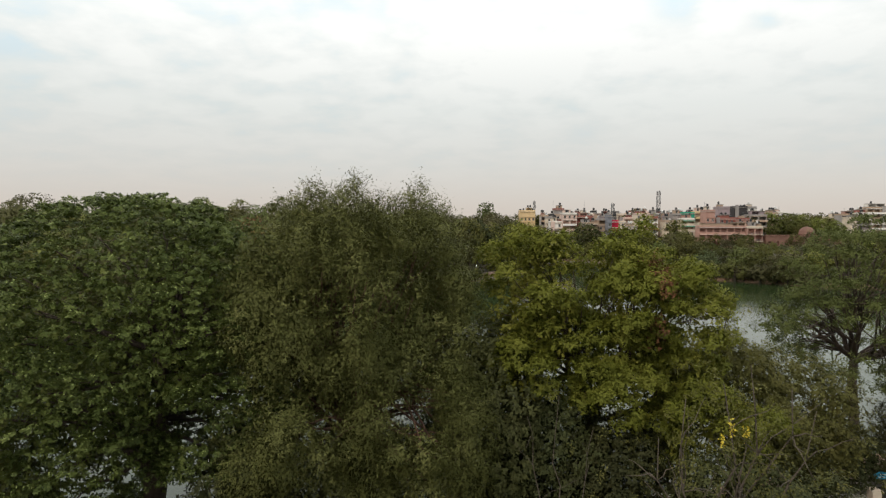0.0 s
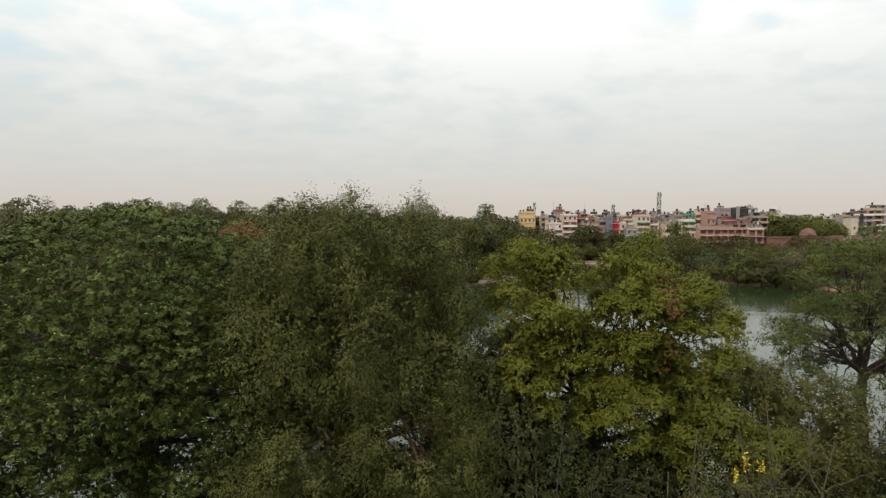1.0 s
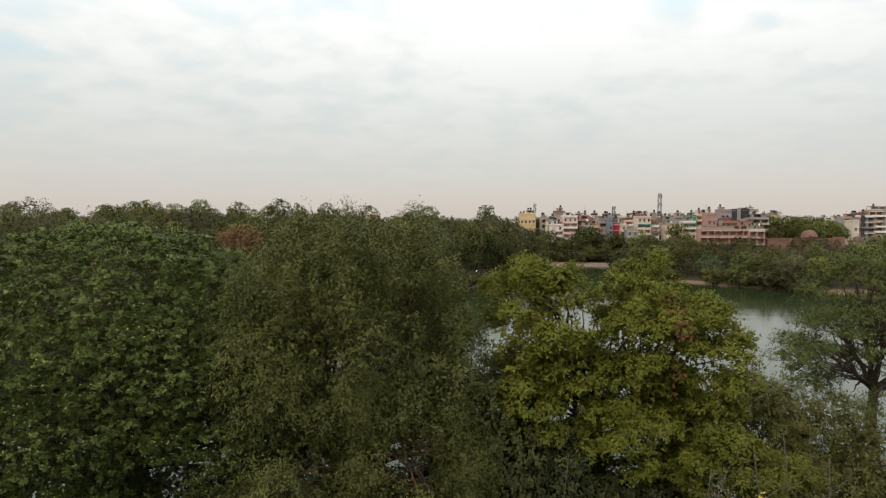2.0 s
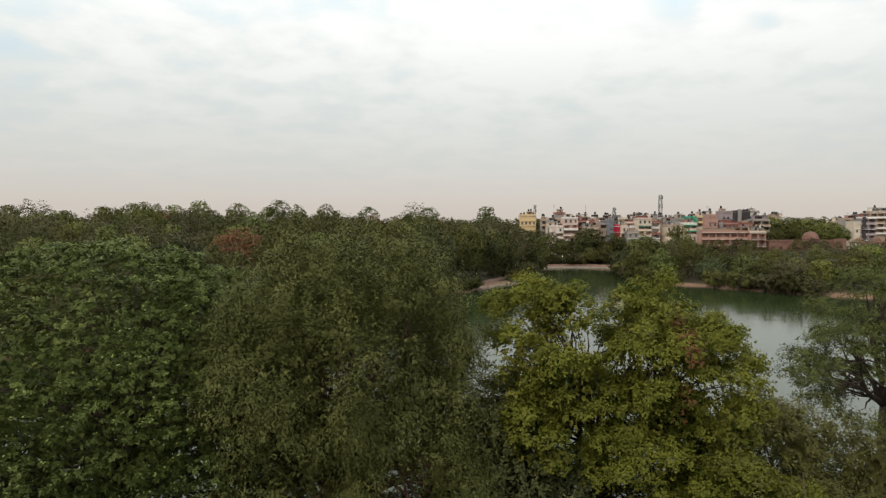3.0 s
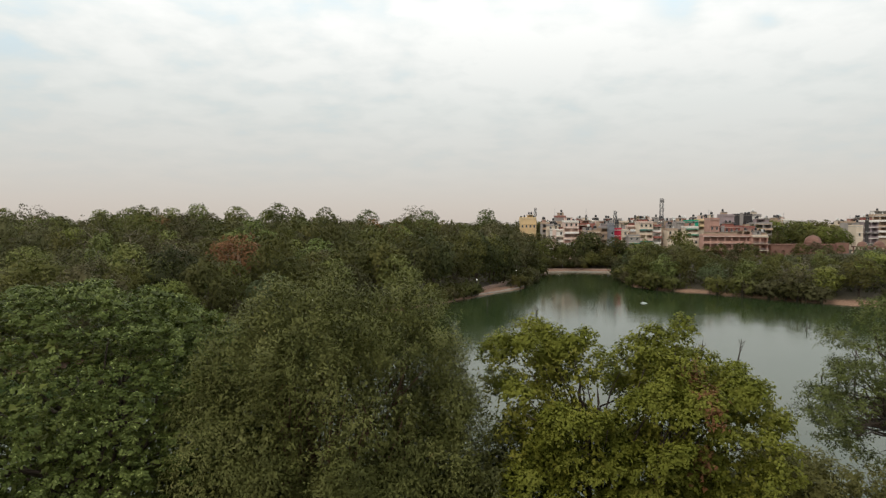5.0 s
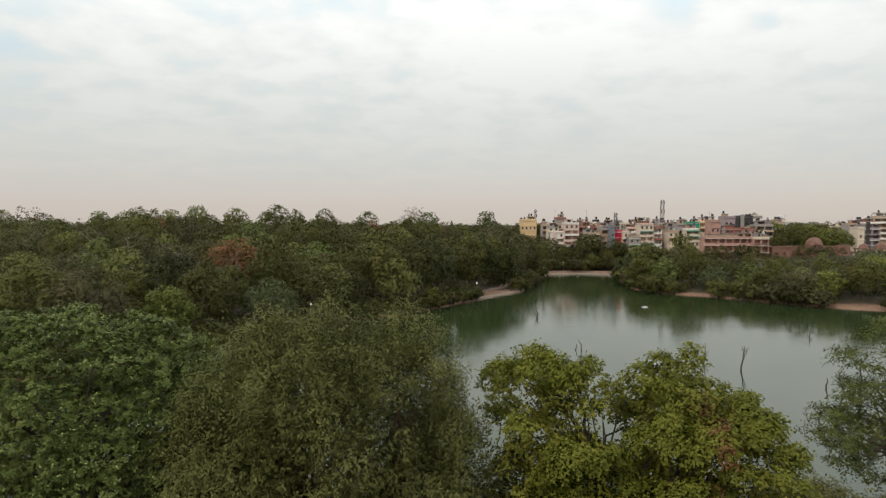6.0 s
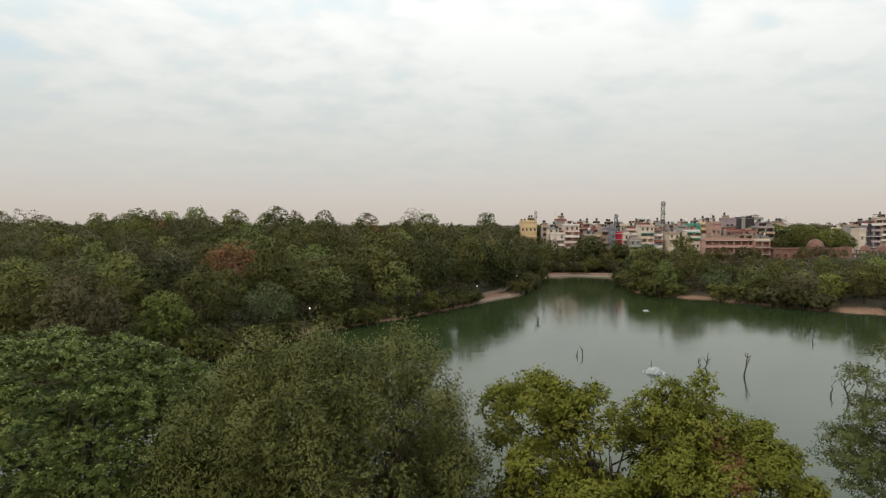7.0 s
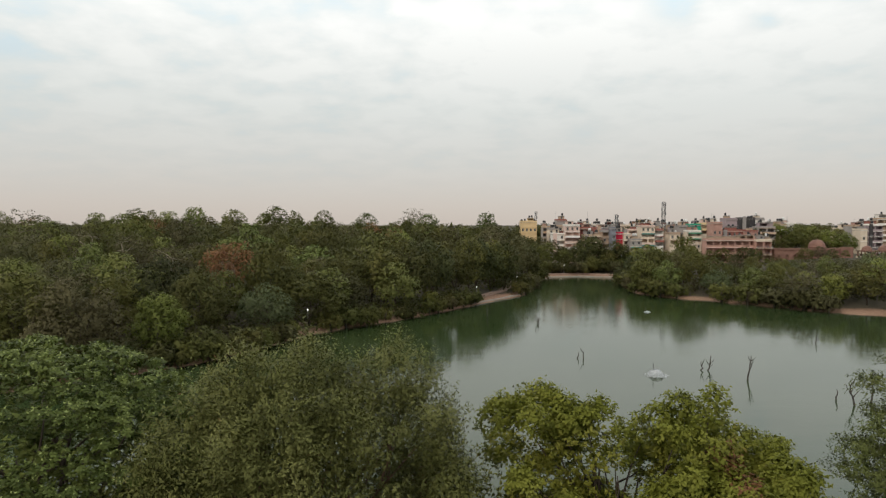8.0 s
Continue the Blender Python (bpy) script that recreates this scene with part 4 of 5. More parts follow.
# ---------------------------------------------------------------- the town behind the lake
WALL = {
    "ochre": paint("ochre_wash", (0.76, 0.56, 0.31), 0.82), "white": paint("white_wash", (0.82, 0.78, 0.72), 0.82), "cream": paint("cream_wash", (0.72, 0.61, 0.48), 0.8),
    "pink": paint("salmon_wash", (0.50, 0.295, 0.235), 0.66), "brick": paint("brick_red_wash", (0.30, 0.11, 0.085)), "red": paint("crimson_cloth", (0.55, 0.02, 0.06), 0.85),
    "grey": paint("bare_cement", (0.36, 0.33, 0.31)), "slate": paint("blue_grey_cladding", (0.22, 0.23, 0.26)), "mauve": paint("mauve_wash", (0.36, 0.29, 0.30)),
    "teal": paint("teal_paint", (0.05, 0.30, 0.28), 0.8), "green": paint("green_awning", (0.02, 0.33, 0.20), 0.85), "tan": paint("tan_wash", (0.48, 0.35, 0.25)),
    "dark": paint("dark_cladding", (0.05, 0.045, 0.045)), "blush": paint("pale_pink_wash", (0.74, 0.55, 0.47))}
CACHE = {}


def shared(key, build):
    if key not in CACHE:
        CACHE[key] = build()
    return CACHE[key]


def window_on(root, x, y, z, w, h):
    f = part("window", shared(("f", w, h), lambda: Shape().box(0, 0, 0, w, 0.1, 0.09).box(0, 0, h - 0.09, w, 0.1, h).box(0, 0, 0.09, 0.09, 0.1, h - 0.09)
             .box(w - 0.09, 0, 0.09, w, 0.1, h - 0.09).box(w / 2 - 0.04, 0.01, 0.09, w / 2 + 0.04, 0.09, h - 0.09).mesh("window", FRAME)), root)
    f.location = (x, y + 0.1, z)
    part("pane", shared(("p", w, h), lambda: Shape().box(0.09, 0.04, 0.09, w - 0.09, 0.06, h - 0.09).mesh("pane", GLASS)), f)
    part("sill", shared(("s", w), lambda: Shape().box(-0.12, -0.3, -0.1, w + 0.12, -0.1, -0.003).mesh("sill", CONCRETE)), f)
    return f


def balcony_on(root, x0, x1, z, wall, rail, deep=1.2):
    w = x1 - x0
    b = part("balcony", shared(("b", round(w, 2), wall), lambda: Shape().box(0, -deep, -0.16, w, -0.003, 0).mesh("balcony", WALL[wall])), root)
    b.location = (x0, 0, z)
    if rail == "bars":
        def bars():
            s = Shape().box(0, -deep, 0.86, w, -deep + 0.06, 0.94).box(0, -deep, 0.4, w, -deep + 0.05, 0.45)
            k = max(int(w / 0.5), 2)
            for i in range(k + 1):
                s.box(i * (w - 0.05) / k, -deep, 0.003, i * (w - 0.05) / k + 0.05, -deep + 0.05, 0.86)
            return s.mesh("railing", STEEL)
        part("railing", shared(("r", round(w, 2)), bars), b)
    else:
        part("parapet", shared(("q", round(w, 2), rail), lambda: Shape().box(0, -deep, 0.003, w, -deep + 0.12, 0.9).box(0, -deep + 0.12, 0.003, 0.12, -0.003, 0.9)
             .box(w - 0.12, -deep + 0.12, 0.003, w, -0.003, 0.9).mesh("parapet", WALL[rail])), b)


def tank(x, y, z, black=True, r=0.62, h=1.35):
    s = Shape()
    s.spin(0, 0, [(r, 0.35), (r * 1.02, 0.5), (r * 0.97, h * 0.5 + 0.3), (r * 1.02, h * 0.55 + 0.3), (r, h + 0.2), (r * 0.75, h + 0.38), (r * 0.3, h + 0.45), (r * 0.28, h + 0.55)], 14)
    t = thing("water_tank", (x, y, z), ("black" if black else "white") + " plastic water tank on a flat roof", "water tank", "rooftop water tanks")
    part("drum", shared(("tank", black, r, h), lambda: s.mesh("drum", TANK_BLACK if black else TANK_WHITE, True)), t)
    part("stand", shared(("stand", r), lambda: Shape().box(-r, -r, 0.2, r, r, 0.347).box(-r, -r, 0, -r + 0.15, r, 0.2).box(r - 0.15, -r, 0, r, r, 0.2).mesh("stand", CONCRETE)), t)


def facade(s, x0, x1, y, z0, z1, k, t=0.25):
    """One storey of front wall with its openings; returns them."""
    w = x1 - x0
    if k == ".":
        s.box(x0, y, z0, x1, y + t, z1)
        return []
    if k == "o":
        nb, lo, hi, edge = max(int(w / 3.4), 1), 0.95, z1 - z0 - 0.35, 0.22
        spans = [(x0 + j * w / nb + edge, x0 + (j + 1) * w / nb - edge) for j in range(nb)]
    elif k == "b":
        nb, lo, hi, edge = max(int(w / 3.4), 1), 0.05, z1 - z0 - 0.45, 0.4
        spans = [(x0 + j * w / nb + edge, x0 + (j + 1) * w / nb - edge) for j in range(nb)]
    else:
        ww = 1.9 if k == "w" else 1.1
        nb, lo, hi = max(int(w / (3.0 if k == "w" else 2.2)), 1), 0.9, 2.4
        spans = [(x0 + (j + 0.5) * w / nb - ww / 2, x0 + (j + 0.5) * w / nb + ww / 2) for j in range(nb)]
    s.box(x0, y, z0, x1, y + t, z0 + lo)
    s.box(x0, y, z0 + hi, x1, y + t, z1)
    xs = [x0] + [v for sp in spans for v in sp] + [x1]
    for a, b in zip(xs[::2], xs[1::2]):
        s.box(a, y, z0 + lo, b, y + t, z0 + hi)
    return [(a, b, z0 + lo, z0 + hi) for a, b in spans]


TOPS = ["cream", "tan", "brick", "grey", "tan", "pink", "blush", "grey", "mauve", "dark"]


def house(x0, x1, y, top, wall, trim, plan, label, depth=7.0, storey=3.0, roof_room=None, tanks=0, rail="", seed=1, foot=None):
    """plan: storeys from the top down. w windows, n narrow windows, b balcony before a dark opening, o open loggia, . plain wall."""
    g = random.Random(seed)
    w = x1 - x0
    foot = gz((x0 + x1) / 2, y + 2) - 1.0 if foot is None else foot
    root = thing("house", (x0, y, foot), label, "house", "houses behind the lake")
    H = top - foot
    t = 0.25
    s, z1 = Shape(), H
    panes = []
    plan = "".join(g.choice("wnoobb") if k == "w" else k for k in plan)
    for k in plan:
        z0 = max(z1 - storey, 0.0)
        if z1 - z0 < 2.2:
            break
        panes += [(k, *q) for q in facade(s, 0, w, 0, z0, z1, k)]
        part("floor_band", Shape().box(-0.14, -0.35, z1 - 0.2, w + 0.14, -0.003, z1 + 0.02).mesh("floor_band", WALL[trim]), root, "projecting floor edge band")
        s.box(t + 0.003, t + 0.003, z0 - 0.12, w - t - 0.003, depth - t - 0.003, z0)
        s.box(t + 0.003, t + 2.4, z0 + 0.003, w - t - 0.003, t + 2.55, z1 - 0.13)
        if k == "b":
            balcony_on(root, 0.15, w - 0.15, z0 + 0.02, trim, rail if rail == "bars" else trim)
        if k == "o" and rail in ("teal", "green"):
            part("awning", Shape().box(0.2, -1.1, z0 + 2.25, w - 0.2, -0.36, z0 + 2.6).mesh("awning", WALL[rail]), root, "coloured cloth sunshade")
        z1 = z0
    if z1 > 0.05:
        s.box(0, 0, 0, w, t, z1)
    s.box(0, t, 0, t, depth, H)
    s.box(w - t, t, 0, w, depth, H)
    s.box(t, depth - t, 0, w - t, depth, H)
    part("wall", s.mesh("wall", WALL[wall]), root)
    part("roof", Shape().box(-0.15, -0.15, H + 0.021, w + 0.15, depth + 0.1, H + 0.2).mesh("roof", CONCRETE), root, "flat concrete roof")
    part("roof_parapet", Shape().box(0, 0, H + 0.203, w, 0.14, H + 1.0).box(0, depth - 0.14, H + 0.203, w, depth, H + 1.0).box(0, 0.14, H + 0.203, 0.14, depth - 0.14, H + 1.0)
         .box(w - 0.14, 0.14, H + 0.203, w, depth - 0.14, H + 1.0).mesh("roof_parapet", WALL[trim if g.random() < 0.5 else wall]), root)
    if w > 6.5 and g.random() < 0.55:
        bx = g.choice([0.04, 0.72]) * w
        bay = Shape().box(bx, -0.62, 0.5, bx + 1.9, -0.353, H + g.uniform(0.6, 2.2))
        part("stair_bay", bay.mesh("stair_bay", WALL[g.choice(TOPS)]), root, "projecting stair bay")
    # set-back rooms, sheds and stair heads on the roof
    rooms = [roof_room] if roof_room else []
    if plan.strip(".") and not roof_room:
        a = g.uniform(0.03, 0.3)
        rooms.append((a, a + g.uniform(0.3, 0.62), g.uniform(1.7, 2.6), g.choice(TOPS)))
        if w > 6 and g.random() < 0.8:
            rooms.append((0.66, g.uniform(0.8, 0.97), g.uniform(1.4, 2.6), g.choice(TOPS)))
    for a, b, h, col in rooms:
        a, b, dy = a * w, b * w, 0.7 + g.random()
        zr = H + 0.203
        r = Shape()
        if h > 2.15 and b - a > 1.6:
            for q in facade(r, a, b, dy, zr, zr + h, g.choice("wnob") if b - a > 3 else "n", 0.18):
                panes.append(("n", *q[:4], dy)) if q[1] - q[0] < 2.0 else None
        else:
            r.box(a, dy, zr, b, dy + 0.18, zr + h)
        r.box(a, dy + 0.18, zr, a + 0.18, dy + 3.2, zr + h).box(b - 0.18, dy + 0.18, zr, b, dy + 3.2, zr + h).box(a + 0.18, dy + 3.0, zr, b - 0.18, dy + 3.2, zr + h)
        part("wall", r.mesh("wall", WALL[col]), root, "set-back room on the roof")
        part("room_roof", Shape().box(a - 0.25, dy - 0.35, zr + h + 0.003, b + 0.25, dy + 3.4, zr + h + 0.14).mesh("room_roof", CONCRETE), root)
        for side_ in (0.3, 0.72):
            if g.random() < 0.6:
                tank(x0 + a + (b - a) * side_ + g.uniform(-0.2, 0.2), y + dy + g.uniform(0.9, 2.2), foot + zr + h + 0.14, g.random() < 0.75, g.choice([0.5, 0.6]), g.choice([1.0, 1.2]))
    for q in panes:
        k, a, b, lo, hi = q[:5]
        if k in "wn":
            window_on(root, a, q[5] if len(q) > 5 else 0.0, lo, round(b - a, 2), round(hi - lo, 2))
    for i in range(tanks + (2 if w > 6 else 1)):
        tank(x0 + g.uniform(0.1, 0.9) * w, y + depth - g.uniform(0.9, 1.9), foot + H + 0.2, g.random() < 0.75, g.choice([0.5, 0.62]), g.choice([1.2, 1.6]))
    return root


def pole(x, y, z0, z1, label="thin steel aerial pole on a roof", arms=3):
    root = thing("aerial_pole", (x, y, z0), label, "aerial", "rooftop aerials")
    part("pole", Shape().tube([(0, 0, 0), (0, 0, z1 - z0)], [0.07, 0.05], 6).mesh("pole", STEEL), root)
    for i in range(arms):
        zz = (z1 - z0) * (0.97 - 0.09 * i)
        part("crossbar", Shape().box(-0.5 + 0.1 * i, -0.03, zz, 0.5 - 0.1 * i, 0.03, zz + 0.05).mesh("crossbar", STEEL), root)


def mast(x, y, z0, z1, w, label):
    """A lattice telephone mast with panel aerials near its top."""
    root = thing("lattice_mast", (x, y, z0), label, "mast")
    H, s = z1 - z0, Shape()
    for sx in (-1, 1):
        for sy in (-1, 1):
            part("leg", Shape().tube([(sx * w, sy * w, 0), (sx * w * 0.6, sy * w * 0.6, H)], [0.13, 0.1], 6).mesh("leg", MAST_STEEL), root)
    n_ = int(H / 3.0)
    for i in range(n_):
        za, zb = H * i / n_, H * (i + 1) / n_
        wa, wb = w * (1 - 0.4 * i / n_), w * (1 - 0.4 * (i + 1) / n_)
        for a, b in (((-1, -1), (1, -1)), ((1, -1), (1, 1)), ((1, 1), (-1, 1)), ((-1, 1), (-1, -1))):
            s.tube([(a[0] * wa, a[1] * wa, za), (b[0] * wb, b[1] * wb, zb)], [0.055, 0.055], 4)
            s.tube([(a[0] * wb, a[1] * wb, zb), (b[0] * wb, b[1] * wb, zb)], [0.035, 0.035], 4)
    part("bracing", s.mesh("bracing", MAST_STEEL), root)
    for i in range(9):
        a, zz = i * 2.09, H * (0.97 - 0.07 * (i // 3) * 2.2)
        cx, cy = math.cos(a) * (w * 0.75 + 0.45), math.sin(a) * (w * 0.75 + 0.45)
        part("panel_aerial", Shape().box(cx - 0.16, cy - 0.12, zz - 2.0, cx + 0.16, cy + 0.12, zz).box(min(cx, cx * 0.3), cy * 0.6 - 0.03, zz - 1.0, max(cx, cx * 0.3), cy * 0.6 + 0.03, zz - 0.92).mesh("panel_aerial", TANK_WHITE if i % 2 else MAST_STEEL), root, "panel aerial")


house(45.9, 55.2, 365.3, 25.7, "ochre", "ochre", ".n.", "ochre-yellow flat-roofed house among trees", roof_room=(0.45, 0.8, 2.2, 'ochre'), tanks=1, seed=1)
house(64.7, 70.4, 354.3, 26.6, "grey", "brick", ".ww", "grey cement house with a dark red roof edge", tanks=1, seed=2)
house(59.0, 64.9, 347.3, 21.8, "cream", "grey", "www", "cream house with a roof terrace", tanks=1, seed=3)
house(58.7, 65.3, 333.3, 19.1, "white", "cream", "wwow", "white four-storey house with rows of windows", seed=4)
house(64.9, 72.6, 331.3, 23.7, "blush", "white", "nwwwo", "tall pale pink house with white floor bands", tanks=2, roof_room=(0.1, 0.6, 2.2, 'blush'), seed=5)
house(74.6, 83.8, 340.3, 22.1, "brick", "tan", "owo", "dark red brick house with open loggia", tanks=3, seed=6)
house(74.3, 83.2, 328.3, 18.3, "tan", "cream", "oow", "tan house with a long open gallery", tanks=1, seed=7)
house(85.6, 93.8, 347.3, 22.1, "tan", "grey", "ow.", "weathered tan house with cluttered roof", tanks=3, seed=8)
house(84.6, 89.6, 331.3, 20.6, "tan", "grey", "wnw.", "plain grey cement house among others", tanks=1, seed=9)
house(88.0, 90.0, 325.3, 22.3, "slate", "slate", ".n.n.", "narrow blue-grey clad building", seed=10)
house(91.2, 95.3, 329.3, 19.6, "red", "white", "..ww", "house front hung with a crimson panel", seed=11)
house(94.7, 98.2, 327.3, 19.2, "cream", "white", "nwww", "cream house with white sills", tanks=1, seed=12)
house(99.8, 106.8, 335.3, 21.2, "blush", "tan", "wwo", "blush house with tan bands", tanks=2, seed=13)
house(96.7, 102.5, 322.3, 16.3, "grey", "cream", "now", "grey house with a faded teal awning", rail='teal', seed=14)
house(102.5, 109.5, 323.3, 23.3, "cream", "blush", "wobob", "cream house with teal awning and balconies", rail='teal', tanks=2, seed=15)
house(109.9, 114.6, 325.3, 21.5, "white", "brick", "wbw", "white house with dark red bands", tanks=1, seed=16)
house(108.1, 117.5, 345.3, 24.6, "blush", "white", "ww", "pale house behind others", tanks=2, seed=17)
house(116.8, 123.6, 343.3, 23.6, "white", "grey", "ww", "white house behind others", tanks=2, seed=18)
house(120.0, 127.0, 335.3, 22.1, "tan", "grey", "oww", "tan house with open loggia", tanks=2, seed=19)
house(123.6, 128.0, 327.3, 23.1, "grey", "dark", ".bb", "dark grey house with balconies", tanks=3, seed=20)
house(118.1, 123.4, 325.3, 19.5, "cream", "tan", "wo", "cream house with tan gallery", seed=21)
house(125.6, 132.5, 321.3, 20.7, "cream", "white", "oow", "cream house with bright green awnings", rail='green', tanks=1, seed=22)
house(131.1, 136.5, 331.3, 24.0, "green", "grey", "..", "rooftop shelter of green sheeting", seed=23)
house(128.7, 153.4, 306.3, 16.7, "pink", "blush", "ooob", "wide salmon apartment block with long galleries", depth=5.0, storey=3.3, seed=24)
house(151.9, 159.5, 304.3, 16.5, "pink", "cream", "bbbb", "salmon apartment wing with open balconies", rail='bars', storey=3.3, seed=25)
house(135.7, 140.5, 315.3, 24.9, "pink", "pink", ".n.", "salmon stair tower house", tanks=1, seed=26)
house(149.6, 155.6, 331.3, 27.0, "mauve", "mauve", ".w.", "mauve house with arched roof", tanks=2, seed=27)
house(143.2, 156.0, 321.3, 21.0, "brick", "pink", "nw", "dark brick upper storeys", tanks=3, seed=28)
house(137.7, 144.4, 334.3, 24.5, "cream", "ochre", "wo", "cream house with ochre parapet", tanks=1, seed=29)
house(160.9, 168.2, 337.3, 27.4, "dark", "dark", "...", "black-clad rooftop block above the houses", seed=30)
house(154.0, 159.7, 317.3, 20.7, "pink", "brick", "nw", "salmon house with brick bands", tanks=1, seed=31)
house(169.9, 175.2, 341.3, 27.3, "white", "grey", "wwn", "white house with many tanks", tanks=4, seed=32)
house(164.8, 173.7, 327.3, 22.7, "grey", "tan", "wow", "grey cement house with roof clutter", tanks=4, seed=33)
house(179.6, 186.3, 339.3, 23.9, "tan", "white", "ww", "tan house with white parapet", tanks=3, seed=34)
house(188.5, 193.1, 345.3, 24.6, "white", "white", "nw", "small whitewashed house behind trees", tanks=1, seed=35)
house(224.2, 231.9, 354.3, 21.7, "cream", "grey", "ww", "low whitewashed house behind trees", tanks=1, seed=36)
house(226.9, 235.9, 347.3, 23.3, "grey", "tan", "wow", "grey cement house with loggia", tanks=3, seed=37)
house(226.4, 230.1, 339.3, 21.3, "cream", "white", ".n.", "plain white stair block", seed=38)
house(231.8, 239.8, 341.3, 23.9, "mauve", "white", "obob", "mauve-grey house with white balconies", rail='bars', tanks=3, seed=39)
house(242.4, 254.3, 349.3, 27.2, "tan", "white", "bwbw", "tan apartment house with white roof shed", roof_room=(0.1, 0.9, 2.6, 'white'), tanks=3, seed=40)
g = random.Random(7)
x = 57.0
while x < 196:                        # the crowded row behind
    w = g.uniform(4.5, 8.5)
    wall_, trim_ = g.choice(["white", "cream", "grey", "brick", "blush", "tan", "mauve", "pink"]), g.choice(["white", "cream", "grey", "tan"])
    house(x, x + w, g.uniform(351, 357), g.uniform(22.6, 25.2) if x < 165 else g.uniform(21.5, 23.8), wall_, trim_, g.choice(["bow", "wob", "obn", "nbo"]),
          "narrow %s plastered house in the row behind" % {"brick": "red", "blush": "pale pink", "tan": "tan", "pink": "salmon"}.get(wall_, wall_), tanks=g.choice([1, 2, 3]), rail=g.choice(["", "bars"]), seed=100 + int(x))
    x += w + g.uniform(0.2, 2.0)
mast(54.8, 367.8, 24.3, 32.3, 0.5, "small lattice mast with aerials on a yellow house")
mast(92.6, 333.8, 22.0, 29.8, 0.7, "short lattice mast with aerials on a roof")
mast(118.3, 335.8, 20.8, 36.7, 0.95, "tall grey lattice telephone mast with panel aerials")
pole(64.9, 359.8, 23.9, 32.1)
pole(79.0, 341.8, 21.7, 31.4)
pole(136.0, 317.8, 23.1, 30.1)
pole(137.5, 318.8, 23.2, 29.6)
pole(169.5, 330.8, 20.8, 28.0)
pole(191.8, 348.8, 23.3, 28.8)
pole(230.4, 350.8, 22.3, 27.5)


# ---------------------------------------------------------------- the ruined college of red stone
def arch_wall(s, x0, x1, y, z0, z1, n_, t=0.8, open_h=0.62, fill=0.62):
    """A wall with a row of arched openings, built of piers and stepped arch heads."""
    bay = (x1 - x0) / n_
    ow, oh = bay * fill, (z1 - z0) * open_h
    for i in range(n_):
        a = x0 + i * bay
        c = a + bay / 2
        s.box(a, y, z0, c - ow / 2, y + t, z1).box(c + ow / 2, y, z0, a + bay, y + t, z1)
        steps = 6
        for k in range(steps):
            u0, u1 = -1 + 2 * k / steps, -1 + 2 * (k + 1) / steps
            um = (u0 + u1) / 2
            hz = oh - ow * 0.5 + ow * 0.5 * math.sqrt(max(1 - um * um, 0.0))
            s.box(c + u0 * ow / 2, y, z0 + hz, c + u1 * ow / 2, y + t, z1)


def dome(root, x, y, z, r, h):
    prof = [(r * 1.06, z), (r * 1.06, z + 0.3)] + [(r * math.cos(a) ** 0.9, z + 0.3 + h * math.sin(a)) for a in np.linspace(0, 1.45, 9)] + [(0.12, z + h + 0.35), (0.1, z + h + 0.9)]
    part("dome", Shape().spin(x, y, prof, 20).mesh("dome", SANDSTONE, True), root)


ruin = thing("stone_college", (0, 0, 0), "ruined red sandstone college with arcades and low domes", "ruin")
s = Shape()
X0, X1, YR = 162.5, 198.5, 307.0
base_z = gz(180, 307) - 1.0
s.box(X0, YR + 0.8, base_z, X1, YR + 9, 12.2)
arch_wall(s, X0, X1, YR, base_z + 0.2, 12.2, 9, 0.8, 0.55, 0.42)
part("wall", s.mesh("wall", SANDSTONE), ruin)
s = Shape().box(X0 - 0.3, YR - 0.35, 12.203, X1 + 0.3, YR + 9.2, 12.5)
for i in range(30):
    s.box(X0 + i * 1.2, YR - 0.3, 12.503, X0 + i * 1.2 + 0.75, YR + 0.1, 13.1)
part("cornice", s.mesh("cornice", SANDSTONE), ruin)
part("drum", Shape().spin(185.8, 311.5, [(3.9, 12.503), (3.9, 13.4)], 8).mesh("drum", SANDSTONE), ruin)
dome(ruin, 185.8, 311.5, 13.4, 3.7, 3.4)
s = Shape().box(194.3, YR - 0.9, base_z, 200.4, YR - 0.36, 13.6)
part("end_pier", s.mesh("end_pier", SANDSTONE), ruin)

for k, (px_, r_) in enumerate([(211.0, 2.6), (219.5, 2.9)]):
    pav = thing("domed_pavilion", (px_, 312.0, gz(px_, 312) - 0.5), "red sandstone pavilion with pillars and a dome", "pavilion", "domed pavilions")
    h_ = 11.6 - (gz(px_, 312) - 0.5)
    part("plinth", Shape().box(-r_ - 0.5, -r_ - 0.5, 0, r_ + 0.5, r_ + 0.5, h_ - 3.4).mesh("plinth", SANDSTONE), pav)
    for sx in (-1, -0.33, 0.33, 1):
        for sy in (-1, 1):
            part("pillar", Shape().box(sx * r_ - 0.22, sy * r_ - 0.22, h_ - 3.397, sx * r_ + 0.22, sy * r_ + 0.22, h_ - 0.5).mesh("pillar", SANDSTONE), pav)
    part("eave", Shape().box(-r_ - 0.7, -r_ - 0.7, h_ - 0.497, r_ + 0.7, r_ + 0.7, h_).mesh("eave", SANDSTONE), pav)
    dome(pav, 0, 0, h_ + 0.003, r_ * 0.85, r_ * 0.8)
s = thing("stone_parapet", (0, 0, 0), "low broken red stone parapet with upright posts", "wall")
part("coping", Shape().box(199.5, 306.5, gz(204, 307) - 0.5, 226.0, 307.1, 7.8).mesh("coping", SANDSTONE), s)
